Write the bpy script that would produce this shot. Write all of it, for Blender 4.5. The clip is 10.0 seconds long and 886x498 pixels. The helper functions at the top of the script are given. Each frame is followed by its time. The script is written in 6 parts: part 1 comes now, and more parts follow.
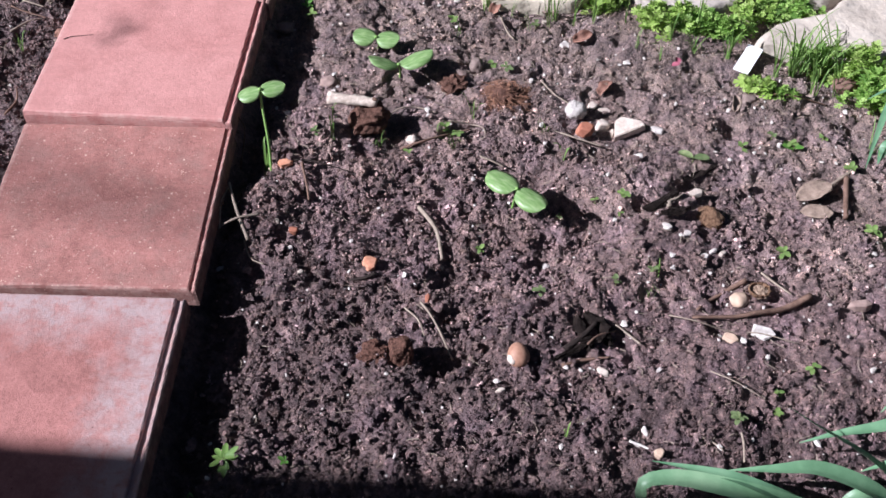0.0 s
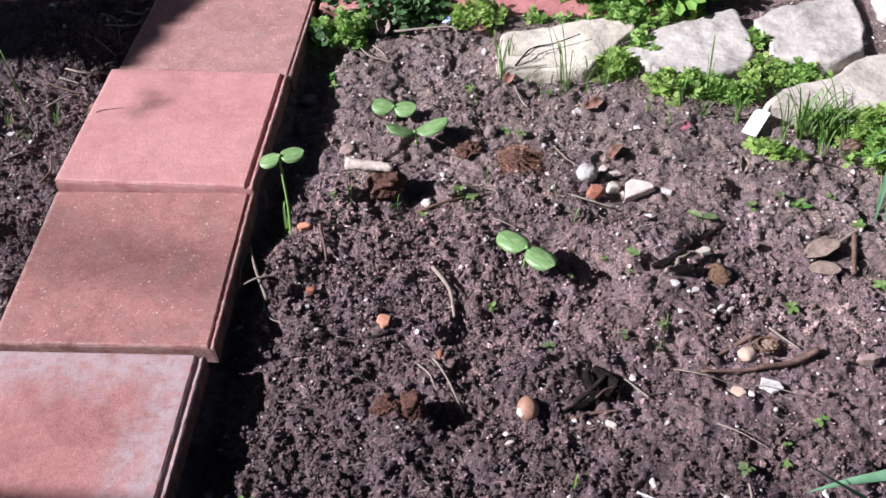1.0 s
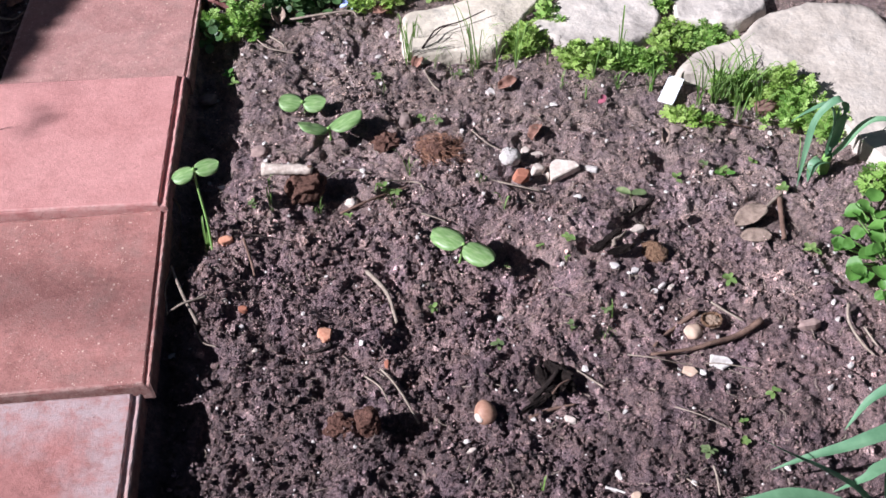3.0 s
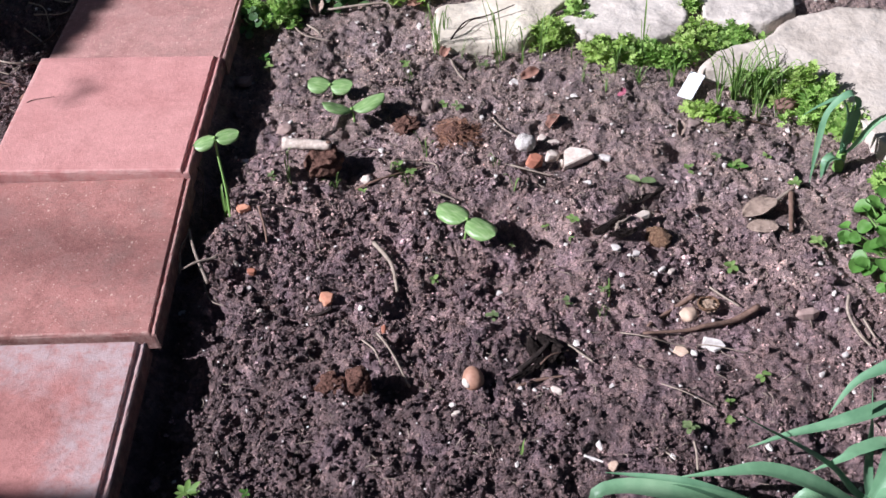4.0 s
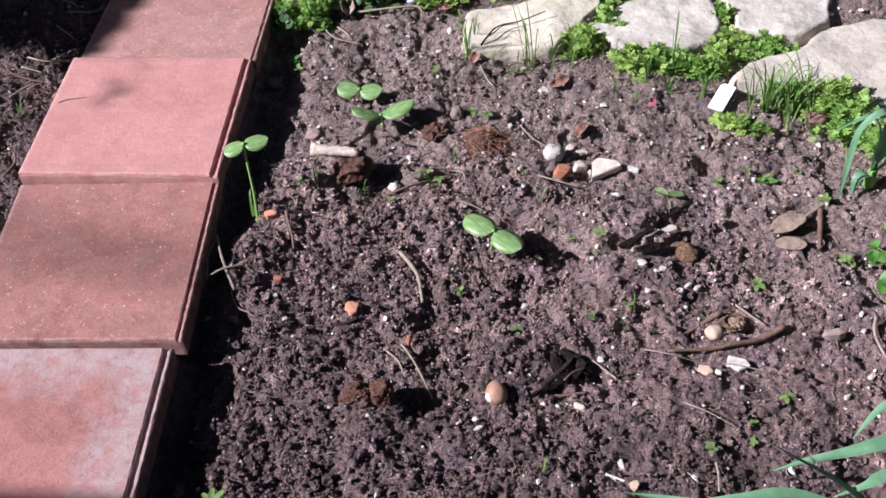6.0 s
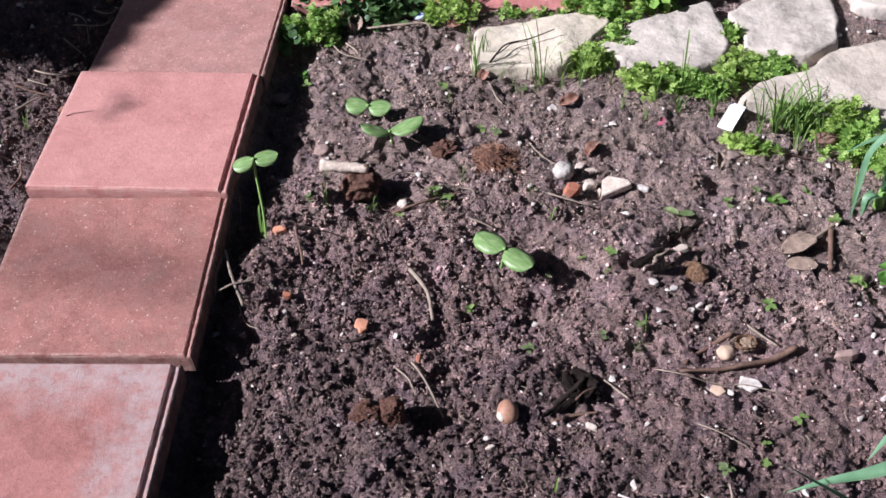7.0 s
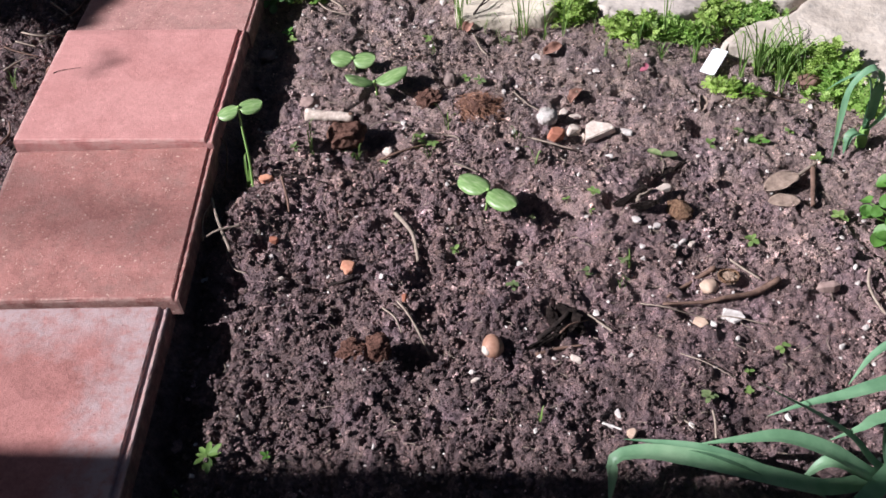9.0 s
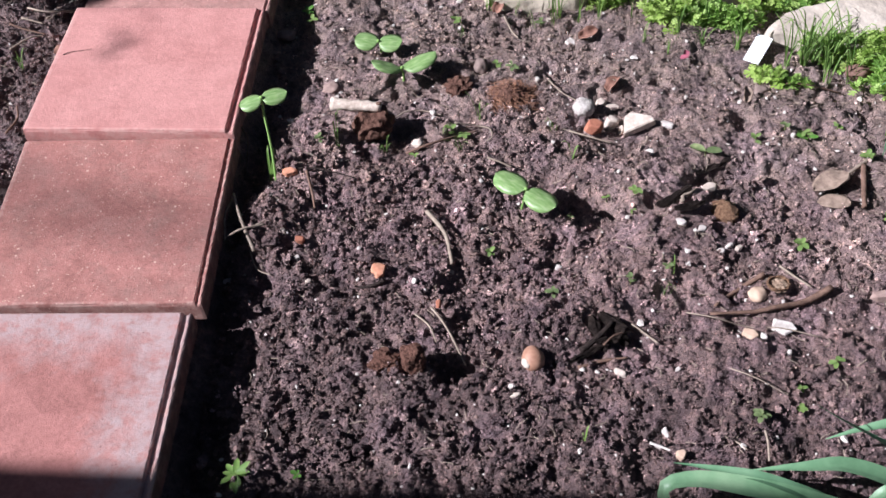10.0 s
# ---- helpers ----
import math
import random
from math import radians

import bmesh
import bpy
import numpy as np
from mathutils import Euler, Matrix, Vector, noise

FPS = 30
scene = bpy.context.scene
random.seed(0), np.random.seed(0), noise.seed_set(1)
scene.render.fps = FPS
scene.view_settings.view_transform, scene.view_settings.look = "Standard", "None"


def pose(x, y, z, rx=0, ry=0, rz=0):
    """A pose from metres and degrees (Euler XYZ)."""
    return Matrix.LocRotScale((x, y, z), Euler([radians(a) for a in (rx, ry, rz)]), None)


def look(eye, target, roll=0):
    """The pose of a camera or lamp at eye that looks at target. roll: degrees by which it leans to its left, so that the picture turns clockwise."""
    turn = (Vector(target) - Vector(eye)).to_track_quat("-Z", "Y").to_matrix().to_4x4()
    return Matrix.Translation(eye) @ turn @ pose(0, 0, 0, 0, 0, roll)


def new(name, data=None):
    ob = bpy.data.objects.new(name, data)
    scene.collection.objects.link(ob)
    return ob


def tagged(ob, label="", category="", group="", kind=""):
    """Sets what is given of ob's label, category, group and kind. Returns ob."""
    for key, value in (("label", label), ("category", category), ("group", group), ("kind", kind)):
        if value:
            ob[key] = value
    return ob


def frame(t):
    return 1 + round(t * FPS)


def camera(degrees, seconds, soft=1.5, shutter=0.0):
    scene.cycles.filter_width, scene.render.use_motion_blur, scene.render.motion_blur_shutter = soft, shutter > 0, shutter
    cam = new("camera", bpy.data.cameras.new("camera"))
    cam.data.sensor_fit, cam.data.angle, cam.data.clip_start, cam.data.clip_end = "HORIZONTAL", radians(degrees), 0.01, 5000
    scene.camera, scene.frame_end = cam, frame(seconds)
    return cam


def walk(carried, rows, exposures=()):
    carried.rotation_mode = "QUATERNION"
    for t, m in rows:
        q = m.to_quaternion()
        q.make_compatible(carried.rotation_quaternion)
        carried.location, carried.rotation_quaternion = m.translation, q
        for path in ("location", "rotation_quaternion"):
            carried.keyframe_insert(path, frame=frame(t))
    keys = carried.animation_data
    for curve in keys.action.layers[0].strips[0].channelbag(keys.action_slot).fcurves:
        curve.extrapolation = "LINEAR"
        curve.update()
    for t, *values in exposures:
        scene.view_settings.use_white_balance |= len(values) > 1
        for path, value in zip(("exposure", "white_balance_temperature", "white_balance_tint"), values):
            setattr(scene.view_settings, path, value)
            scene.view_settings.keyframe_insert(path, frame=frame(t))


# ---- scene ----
cam = camera(43.2, 10.0, soft=1.55)
PATH = [
    (0, (0.391, -0.857, 1.177), (0.293, 0.424, -0.355), -1.4),
    (0.2, (0.4064, -0.8771, 1.1752), (0.2682, 0.2576, -0.2153), -2.87),
    (0.4, (0.417, -0.8873, 1.1753), (0.2814, 0.2401, -0.2214), -2.48),
    (0.5, (0.418, -0.886, 1.179), (0.228, 0.413, -0.329), -4.2),
    (0.7, (0.429, -0.8975, 1.1817), (0.2589, 0.2864, -0.1634), -3.83),
    (0.9, (0.4368, -0.9065, 1.1859), (0.2729, 0.3312, -0.1107), -3.84),
    (1, (0.437, -0.907, 1.184), (0.258, 0.479, -0.246), -4.1),
    (1.2, (0.433, -0.8973, 1.1855), (0.2839, 0.3491, -0.1045), -5.74),
    (1.4, (0.4045, -0.8811, 1.181), (0.3417, 0.3565, -0.1245), -3.59),
    (1.5, (0.394, -0.882, 1.176), (0.313, 0.493, -0.274), -5.1),
    (1.7, (0.353, -0.8544, 1.1836), (0.2949, 0.4034, -0.1027), -7.38),
    (1.9, (0.3135, -0.841, 1.1807), (0.3361, 0.3935, -0.1291), -6.47),
    (2, (0.297, -0.827, 1.18), (0.38, 0.528, -0.288), -5.8),
    (2.2, (0.2829, -0.8252, 1.1807), (0.4184, 0.3797, -0.1497), -5.4),
    (2.4, (0.2702, -0.8177, 1.1856), (0.4257, 0.3858, -0.1438), -4.2),
    (2.5, (0.269, -0.824, 1.184), (0.443, 0.508, -0.298), -3.6),
    (2.6, (0.2824, -0.819, 1.1913), (0.4196, 0.3743, -0.1493), -3.04),
    (2.7, (0.298, -0.798, 1.212), (0.426, 0.499, -0.306), -2.5),
    (3.8, (0.46, -0.906, 1.176), (0.335, 0.457, -0.282), -5.2),
    (3.9, (0.4615, -0.9062, 1.1772), (0.362, 0.3156, -0.1409), -4.65),
    (4, (0.463, -0.914, 1.17), (0.356, 0.456, -0.284), -4.6),
    (4.2, (0.4654, -0.9108, 1.1754), (0.3756, 0.3064, -0.1475), -3.52),
    (4.4, (0.4671, -0.9079, 1.1805), (0.3724, 0.3137, -0.1381), -2.88),
    (4.5, (0.465, -0.892, 1.185), (0.357, 0.452, -0.292), -2.9),
    (4.7, (0.4615, -0.8929, 1.1892), (0.3559, 0.3306, -0.1268), -2.89),
    (4.9, (0.4547, -0.8854, 1.1995), (0.3617, 0.3431, -0.1128), -2.19),
    (5, (0.447, -0.884, 1.203), (0.347, 0.489, -0.247), -2.0),
    (5.1, (0.4487, -0.895, 1.1977), (0.3304, 0.3678, -0.0795), -2.82),
    (5.3, (0.4514, -0.9054, 1.1968), (0.3171, 0.3472, -0.0888), -3.15),
    (5.5, (0.447, -0.916, 1.192), (0.31, 0.476, -0.237), -3.3),
    (5.6, (0.4558, -0.9104, 1.1962), (0.3239, 0.3242, -0.107), -4.1),
    (5.7, (0.464, -0.901, 1.201), (0.309, 0.459, -0.257), -4.7),
    (6.8, (0.445, -0.874, 1.2), (0.306, 0.443, -0.299), -4.6),
    (6.9, (0.441, -0.88, 1.1992), (0.3172, 0.3205, -0.1363), -4.01),
    (7, (0.436, -0.88, 1.197), (0.298, 0.486, -0.258), -3.9),
    (7.2, (0.4387, -0.8912, 1.192), (0.2841, 0.368, -0.085), -4.11),
    (7.4, (0.4316, -0.8891, 1.1921), (0.2735, 0.3781, -0.0764), -4.61),
    (7.5, (0.436, -0.895, 1.187), (0.249, 0.509, -0.224), -4.4),
    (7.7, (0.4388, -0.8987, 1.1865), (0.2404, 0.3567, -0.0881), -5.12),
    (7.9, (0.451, -0.9, 1.1846), (0.2648, 0.3485, -0.0986), -4.47),
    (8, (0.458, -0.905, 1.182), (0.263, 0.482, -0.246), -4.5),
    (8.2, (0.4666, -0.9088, 1.1764), (0.3649, 0.3358, -0.1201), -3.39),
    (8.4, (0.4686, -0.9105, 1.1738), (0.368, 0.303, -0.1518), -3.74),
    (8.5, (0.47, -0.915, 1.17), (0.342, 0.446, -0.29), -3.7),
    (8.7, (0.4628, -0.9208, 1.1659), (0.3414, 0.3039, -0.1477), -3.69),
    (8.9, (0.4569, -0.9255, 1.1625), (0.3337, 0.3046, -0.1458), -4.18),
    (9, (0.461, -0.943, 1.153), (0.319, 0.417, -0.306), -5.1),
    (9.2, (0.4613, -0.9262, 1.1554), (0.3302, 0.254, -0.1974), -5.42),
    (9.4, (0.4542, -0.9197, 1.1539), (0.3232, 0.26, -0.1992), -4.34),
    (9.5, (0.456, -0.917, 1.154), (0.306, 0.391, -0.352), -4.1),
    (9.7, (0.4364, -0.8965, 1.1534), (0.3176, 0.272, -0.2107), -3.31),
    (9.9, (0.4141, -0.8638, 1.1505), (0.2949, 0.2982, -0.219), -4.37),
    (10, (0.399, -0.841, 1.15), (0.271, 0.45, -0.372), -4.4),
]
walk(cam, [(t, look(eye, target, roll)) for t, eye, target, roll in PATH],
     exposures=[(0.0, 0.85, 5800, 14), (5.5, 0.84, 5850, 14), (7.0, 0.76, 5950, 14), (8.0, 0.68, 6050, 14), (8.6, 0.76, 6100, 14), (9.4, 0.79, 6050, 14), (10.0, 0.90, 5950, 14)])

# ---------------------------------------------------------------- light
SUN_TRAVEL = Vector((1.0, 0.25, -0.78)).normalized()
sun_data = bpy.data.lights.new("sun", "SUN")
sun_data.energy, sun_data.angle, sun_data.color = 5.0, radians(0.55), (1.0, 0.965, 0.94)
sun = new("sun", sun_data)
sun.rotation_euler = SUN_TRAVEL.to_track_quat("-Z", "Y").to_euler()

world = bpy.data.worlds.new("sky")
scene.world = world
world.use_nodes = True
sky = world.node_tree.nodes.new("ShaderNodeTexSky")
sky.sky_type, sky.sun_disc = "NISHITA", False
sky.dust_density, sky.ozone_density = 2.0, 1.0
sky.sun_elevation = math.asin(-SUN_TRAVEL.z)
sky.sun_rotation = math.atan2(-SUN_TRAVEL.x, -SUN_TRAVEL.y)
back = world.node_tree.nodes["Background"]
back.inputs["Strength"].default_value = 0.013
world.node_tree.links.new(sky.outputs["Color"], back.inputs["Color"])


# ---------------------------------------------------------------- materials
class Nodes:
    """Short hand for building a node material."""

    def __init__(self, name, rough=0.9, spec=0.3):
        self.mat = bpy.data.materials.new(name)
        self.mat.use_nodes = True
        self.tree = self.mat.node_tree
        self.bsdf = self.tree.nodes["Principled BSDF"]
        self.bsdf.inputs["Roughness"].default_value = rough
        self.bsdf.inputs["Specular IOR Level"].default_value = spec
        self.coord = self.tree.nodes.new("ShaderNodeTexCoord")

    def link(self, a, b):
        self.tree.links.new(a, b)

    def noise(self, scale, detail=4.0, rough=0.6, where="Object"):
        n = self.tree.nodes.new("ShaderNodeTexNoise")
        n.inputs["Scale"].default_value, n.inputs["Detail"].default_value, n.inputs["Roughness"].default_value = scale, detail, rough
        self.link(self.coord.outputs[where], n.inputs["Vector"])
        return n.outputs["Fac"]

    def cells(self, scale, where="Object", feature="F1"):
        n = self.tree.nodes.new("ShaderNodeTexVoronoi")
        n.feature = feature
        n.inputs["Scale"].default_value = scale
        self.link(self.coord.outputs[where], n.inputs["Vector"])
        return n.outputs["Distance"]

    def ramp(self, fac, stops):
        n = self.tree.nodes.new("ShaderNodeValToRGB")
        e = n.color_ramp.elements
        while len(e) < len(stops):
            e.new(0.5)
        for el, (p, c) in zip(e, stops):
            el.position, el.color = p, (*c, 1) if len(c) == 3 else c
        self.link(fac, n.inputs["Fac"])
        return n.outputs["Color"]

    def step(self, fac, lo, hi):
        n = self.tree.nodes.new("ShaderNodeMapRange")
        n.inputs["From Min"].default_value, n.inputs["From Max"].default_value = lo, hi
        self.link(fac, n.inputs["Value"])
        return n.outputs["Result"]

    def mix(self, fac, a, b, kind="MIX"):
        n = self.tree.nodes.new("ShaderNodeMix")
        n.data_type, n.blend_type = "RGBA", kind
        if isinstance(fac, (int, float)):
            n.inputs["Factor"].default_value = fac
        else:
            self.link(fac, n.inputs["Factor"])
        for sock, v in ((n.inputs[6], a), (n.inputs[7], b)):
            if isinstance(v, tuple):
                sock.default_value = (*v, 1)
            else:
                self.link(v, sock)
        return n.outputs[2]

    def random(self, per="object"):
        if per == "object":
            return self.tree.nodes.new("ShaderNodeObjectInfo").outputs["Random"]
        return self.tree.nodes.new("ShaderNodeNewGeometry").outputs["Random Per Island"]

    def colour(self, c):
        if isinstance(c, tuple):
            self.bsdf.inputs["Base Color"].default_value = (*c, 1)
        else:
            self.link(c, self.bsdf.inputs["Base Color"])
        return self

    def bump(self, height, strength=0.5, distance=0.002):
        n = self.tree.nodes.new("ShaderNodeBump")
        n.inputs["Strength"].default_value, n.inputs["Distance"].default_value = strength, distance
        self.link(height, n.inputs["Height"])
        last = self.bsdf.inputs["Normal"]
        if last.is_linked:
            self.link(last.links[0].from_socket, n.inputs["Normal"])
        self.link(n.outputs["Normal"], last)
        return self

    def leafy(self, weight=0.3):
        self.bsdf.inputs["Subsurface Weight"].default_value = 0.0
        self.bsdf.inputs["Transmission Weight"].default_value = 0.0
        tr = self.tree.nodes.new("ShaderNodeBsdfTranslucent")
        src = self.bsdf.inputs["Base Color"]
        if src.is_linked:
            self.link(src.links[0].from_socket, tr.inputs["Color"])
        else:
            tr.inputs["Color"].default_value = src.default_value
        m = self.tree.nodes.new("ShaderNodeMixShader")
        m.inputs["Fac"].default_value = weight
        self.link(self.bsdf.outputs["BSDF"], m.inputs[1])
        self.link(tr.outputs["BSDF"], m.inputs[2])
        self.link(m.outputs["Shader"], self.tree.nodes["Material Output"].inputs["Surface"])
        return self


def soil_material(name, dark, mid, light, island=False, pale=1.0):
    n = Nodes(name, 0.62, 0.45)
    base = n.ramp(n.noise(11, 6, 0.65), [(0.32, dark), (0.54, mid), (0.76, light)])
    # humus, clay and sandy patches differ in hue
    hue = n.ramp(n.noise(17, 5, 0.62), [(0.34, (0.97, 0.97, 1.05)), (0.46, (1.0, 1.0, 1.0)), (0.56, (1.0, 1.01, 0.95)), (0.68, (1.03, 1.0, 0.97))])
    base = n.mix(1.0, base, hue, "MULTIPLY")
    fleck = n.ramp(n.noise(75, 4, 0.7), [(0.34, (0.55, 0.55, 0.57)), (0.50, (0.98, 0.98, 0.98)), (0.66, (1.45, 1.42, 1.36))])
    base = n.mix(1.0, base, fleck, "MULTIPLY")
    grain = n.ramp(n.noise(330, 5, 0.75), [(0.32, (0.42, 0.41, 0.42)), (0.50, (0.94, 0.94, 0.94)), (0.68, (1.62, 1.60, 1.56))])
    col = n.mix(1.0, base, grain, "MULTIPLY")
    if island:
        tone = n.ramp(n.random("island"), [(0.0, (0.46, 0.44, 0.46)), (0.35, (0.82, 0.80, 0.82)), (0.65, (1.08, 1.10, 1.03)), (0.88, (1.60, 1.60, 1.54)), (0.955, (1.6 + 0.6 * pale, 1.66 + 0.6 * pale, 1.6 + 0.6 * pale)), (1.0, (1.6 + 2.2 * pale, 1.66 + 2.3 * pale, 1.6 + 2.2 * pale))])
        col = n.mix(1.0, col, tone, "MULTIPLY")
    # soil tone follows place: darker in front and behind the slabs, paler right and back
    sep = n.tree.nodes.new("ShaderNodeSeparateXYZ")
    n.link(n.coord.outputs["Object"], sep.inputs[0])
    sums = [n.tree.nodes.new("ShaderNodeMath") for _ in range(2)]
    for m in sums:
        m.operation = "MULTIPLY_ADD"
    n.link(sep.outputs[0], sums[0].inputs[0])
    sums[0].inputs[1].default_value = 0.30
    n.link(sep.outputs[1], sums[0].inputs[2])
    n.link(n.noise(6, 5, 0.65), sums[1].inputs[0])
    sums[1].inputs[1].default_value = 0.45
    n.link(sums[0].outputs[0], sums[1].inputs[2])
    # behind the slabs, browner soil and the clumps' shade are put into the colour
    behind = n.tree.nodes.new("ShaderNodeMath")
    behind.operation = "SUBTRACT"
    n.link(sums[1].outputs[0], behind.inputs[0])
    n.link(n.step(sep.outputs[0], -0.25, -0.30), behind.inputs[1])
    # 0 is the darkest soil tone, 1 the palest
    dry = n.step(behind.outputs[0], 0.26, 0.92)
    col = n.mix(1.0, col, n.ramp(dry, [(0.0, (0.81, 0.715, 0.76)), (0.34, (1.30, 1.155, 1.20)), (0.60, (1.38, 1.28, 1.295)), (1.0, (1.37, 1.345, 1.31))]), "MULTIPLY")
    specks = n.step(n.cells(170), 0.12, 0.07)
    col = n.mix(n.step(n.noise(60, 2), 0.62, 0.68), col, n.mix(specks, col, (0.36, 0.33, 0.29)))
    n.colour(col)
    n.link(n.step(n.noise(140, 4, 0.7), 0.30, 0.72), n.bsdf.inputs["Roughness"])
    rough = n.bsdf.inputs["Roughness"].links[0].from_node
    rough.inputs["To Min"].default_value, rough.inputs["To Max"].default_value = 0.42, 0.85
    n.bump(n.noise(620, 5, 0.85), 1.0, 0.006)
    n.bump(n.noise(190, 4, 0.7), 1.0, 0.007)
    return n.mat


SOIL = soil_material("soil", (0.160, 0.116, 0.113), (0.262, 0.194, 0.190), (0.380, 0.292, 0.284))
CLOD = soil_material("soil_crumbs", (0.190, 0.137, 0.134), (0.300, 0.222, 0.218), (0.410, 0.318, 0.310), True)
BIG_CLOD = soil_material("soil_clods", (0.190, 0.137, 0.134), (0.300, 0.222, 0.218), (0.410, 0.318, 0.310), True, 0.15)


# ---------------------------------------------------------------- building blocks
def mesh_object(name, bm, material, parent=None, label="", smooth=False):
    me = bpy.data.meshes.new(name)
    bm.to_mesh(me)
    bm.free()
    if smooth:
        me.polygons.foreach_set("use_smooth", [True] * len(me.polygons))
    if material:
        me.materials.append(material)
    ob = new(name, me)
    if parent:
        ob.parent = parent
    if label:
        ob["label"] = label
    return ob


def part(name, bm, material, parent, label="", smooth=False):
    return mesh_object(name, bm, material, parent, label, smooth)


def array_mesh(name, verts, faces, material, smooth=True):
    """A mesh from numpy arrays: verts (n, 3), faces (m, 3 or 4)."""
    me = bpy.data.meshes.new(name)
    n, m, k = len(verts), len(faces), faces.shape[1]
    me.vertices.add(n)
    me.vertices.foreach_set("co", np.asarray(verts, np.float32).ravel())
    me.loops.add(m * k)
    me.loops.foreach_set("vertex_index", np.asarray(faces, np.int32).ravel())
    me.polygons.add(m)
    me.polygons.foreach_set("loop_start", np.arange(0, m * k, k, dtype=np.int32))
    me.polygons.foreach_set("use_smooth", np.full(m, smooth))
    me.update(calc_edges=True)
    me.materials.append(material)
    return me


rng = np.random.default_rng(7)
LATTICE = rng.random((256, 256))


def value_noise(x, y, size):
    """Smooth random field in [-1, 1], with features about size metres across."""
    c, d = math.cos(size * 900), math.sin(size * 900)
    x, y = np.asarray(x), np.asarray(y)
    u, v = (c * x - d * y) / size + 117.3, (d * x + c * y) / size + 85.1
    i, j = np.floor(u).astype(int), np.floor(v).astype(int)
    fu, fv = u - i, v - j
    fu, fv = fu * fu * (3 - 2 * fu), fv * fv * (3 - 2 * fv)
    g = lambda a, b: LATTICE[a % 256, b % 256]
    a = g(i, j) * (1 - fu) + g(i + 1, j) * fu
    b = g(i, j + 1) * (1 - fu) + g(i + 1, j + 1) * fu
    return 2 * (a * (1 - fv) + b * fv) - 1


def blend(x, lo, hi):
    t = np.clip((np.asarray(x, float) - lo) / (hi - lo), 0, 1)
    return t * t * (3 - 2 * t)


def looseness(x, y):
    """1 where the bed is freshly dug and crumbly, 0 where it is trodden."""
    x, y = np.asarray(x, float), np.asarray(y, float)
    wander = 0.07 * value_noise(x, y, 0.14) + 0.04 * value_noise(x, y, 0.05)
    d = (1 - blend(x + 0.25 * y + wander, 0.42, 0.68)) * (1 - blend(y + wander, 0.26, 0.46))
    front = 0.7 * (1 - blend(y + wander, -0.20, -0.10)) * (1 - blend(x, 0.75, 0.95))
    heaps = 0.55 * blend(value_noise(x + 2, y, 0.12) + 0.5 * value_noise(x, y + 2, 0.05), 0.15, 0.65)
    behind = 0.8 * (1 - blend(x, -0.34, -0.30))
    return np.clip(0.10 + 0.95 * np.maximum.reduce([d, front, heaps, behind]), 0, 1)


HOLLOWS = ((0.522, -0.002, 0.034, 0.020, -30, 0.018), (0.672, 0.266, 0.046, 0.015, 22, 0.028), (0.735, 0.390, 0.016, 0.016, 0, 0.020), (0.480, 0.075, 0.020, 0.016, 0, 0.016),
           (0.455, 0.145, 0.018, 0.014, 0, 0.015), (0.522, 0.155, 0.030, 0.016, 20, 0.016), (0.590, 0.205, 0.028, 0.014, 30, 0.014), (0.222, 0.074, 0.018, 0.018, 0, -0.012),
           (0.545, 0.190, 0.030, 0.014, -10, 0.012), (0.315, -0.055, 0.026, 0.020, 0, 0.014), (0.930, 0.400, 0.030, 0.014, -20, 0.016), (0.235, 0.365, 0.022, 0.016, 0, 0.014),
           (0.500, 0.207, 0.046, 0.020, -8, 0.024), (0.447, 0.262, 0.022, 0.016, 0, 0.014), (0.612, 0.262, 0.016, 0.012, 0, 0.014), (0.896, 0.448, 0.022, 0.012, 0, 0.012))


def soil_base(x, y):
    """The bed's broad height."""
    x, y = np.asarray(x, float), np.asarray(y, float)
    z = 0.010 * value_noise(x, y, 0.23) + 0.006 * value_noise(x, y, 0.09)
    z = z - 0.012 * blend(x, 0.55, 0.8)
    xe = x + 0.022 * value_noise(x, y, 0.075) + 0.014 * value_noise(x, y, 0.033)
    trench = blend(x, -0.004, 0.012) * (1 - blend(xe + 0.030 * blend(y, -0.10, 0.10) * (1 - blend(y, 0.33, 0.42)) + 0.014 * (1 - blend(y, -0.06, 0.04)), 0.036, 0.078)) * (1 - blend(y, 0.7, 0.85))
    z = z - 0.020 * trench
    z = z + 0.018 * np.exp(-((x - 0.085) / 0.065) ** 2) * blend(y, 0.08, 0.18) * (1 - blend(y, 0.34, 0.42)) * blend(x, 0.016, 0.05)
    under = (1 - blend(x, -0.014, -0.002)) * blend(x, -0.32, -0.29) * (1 - blend(y, 0.56, 0.60)) * blend(y, -0.62, -0.58)
    z = z + (0.014 + 0.008 * blend(y, 0.28, 0.32)) * under
    bank = blend(y - 0.18 * (0.75 - x) * (x < 0.75) + 0.45 * np.clip(x - 0.75, 0, 1), 0.47, 0.56) * blend(x, 0.25, 0.4)
    z = z + 0.012 * bank
    for hx, hy, ra, rb, turn, depth in HOLLOWS:
        c, d = math.cos(radians(turn)), math.sin(radians(turn))
        u, v = (x - hx) * c + (y - hy) * d, (y - hy) * c - (x - hx) * d
        z = z - depth * np.exp(-((u / ra) ** 2 + (v / rb) ** 2) ** 1.5)
    return z * (1 - blend(np.hypot(x - 0.3, y - 0.3), 1.6, 2.5))


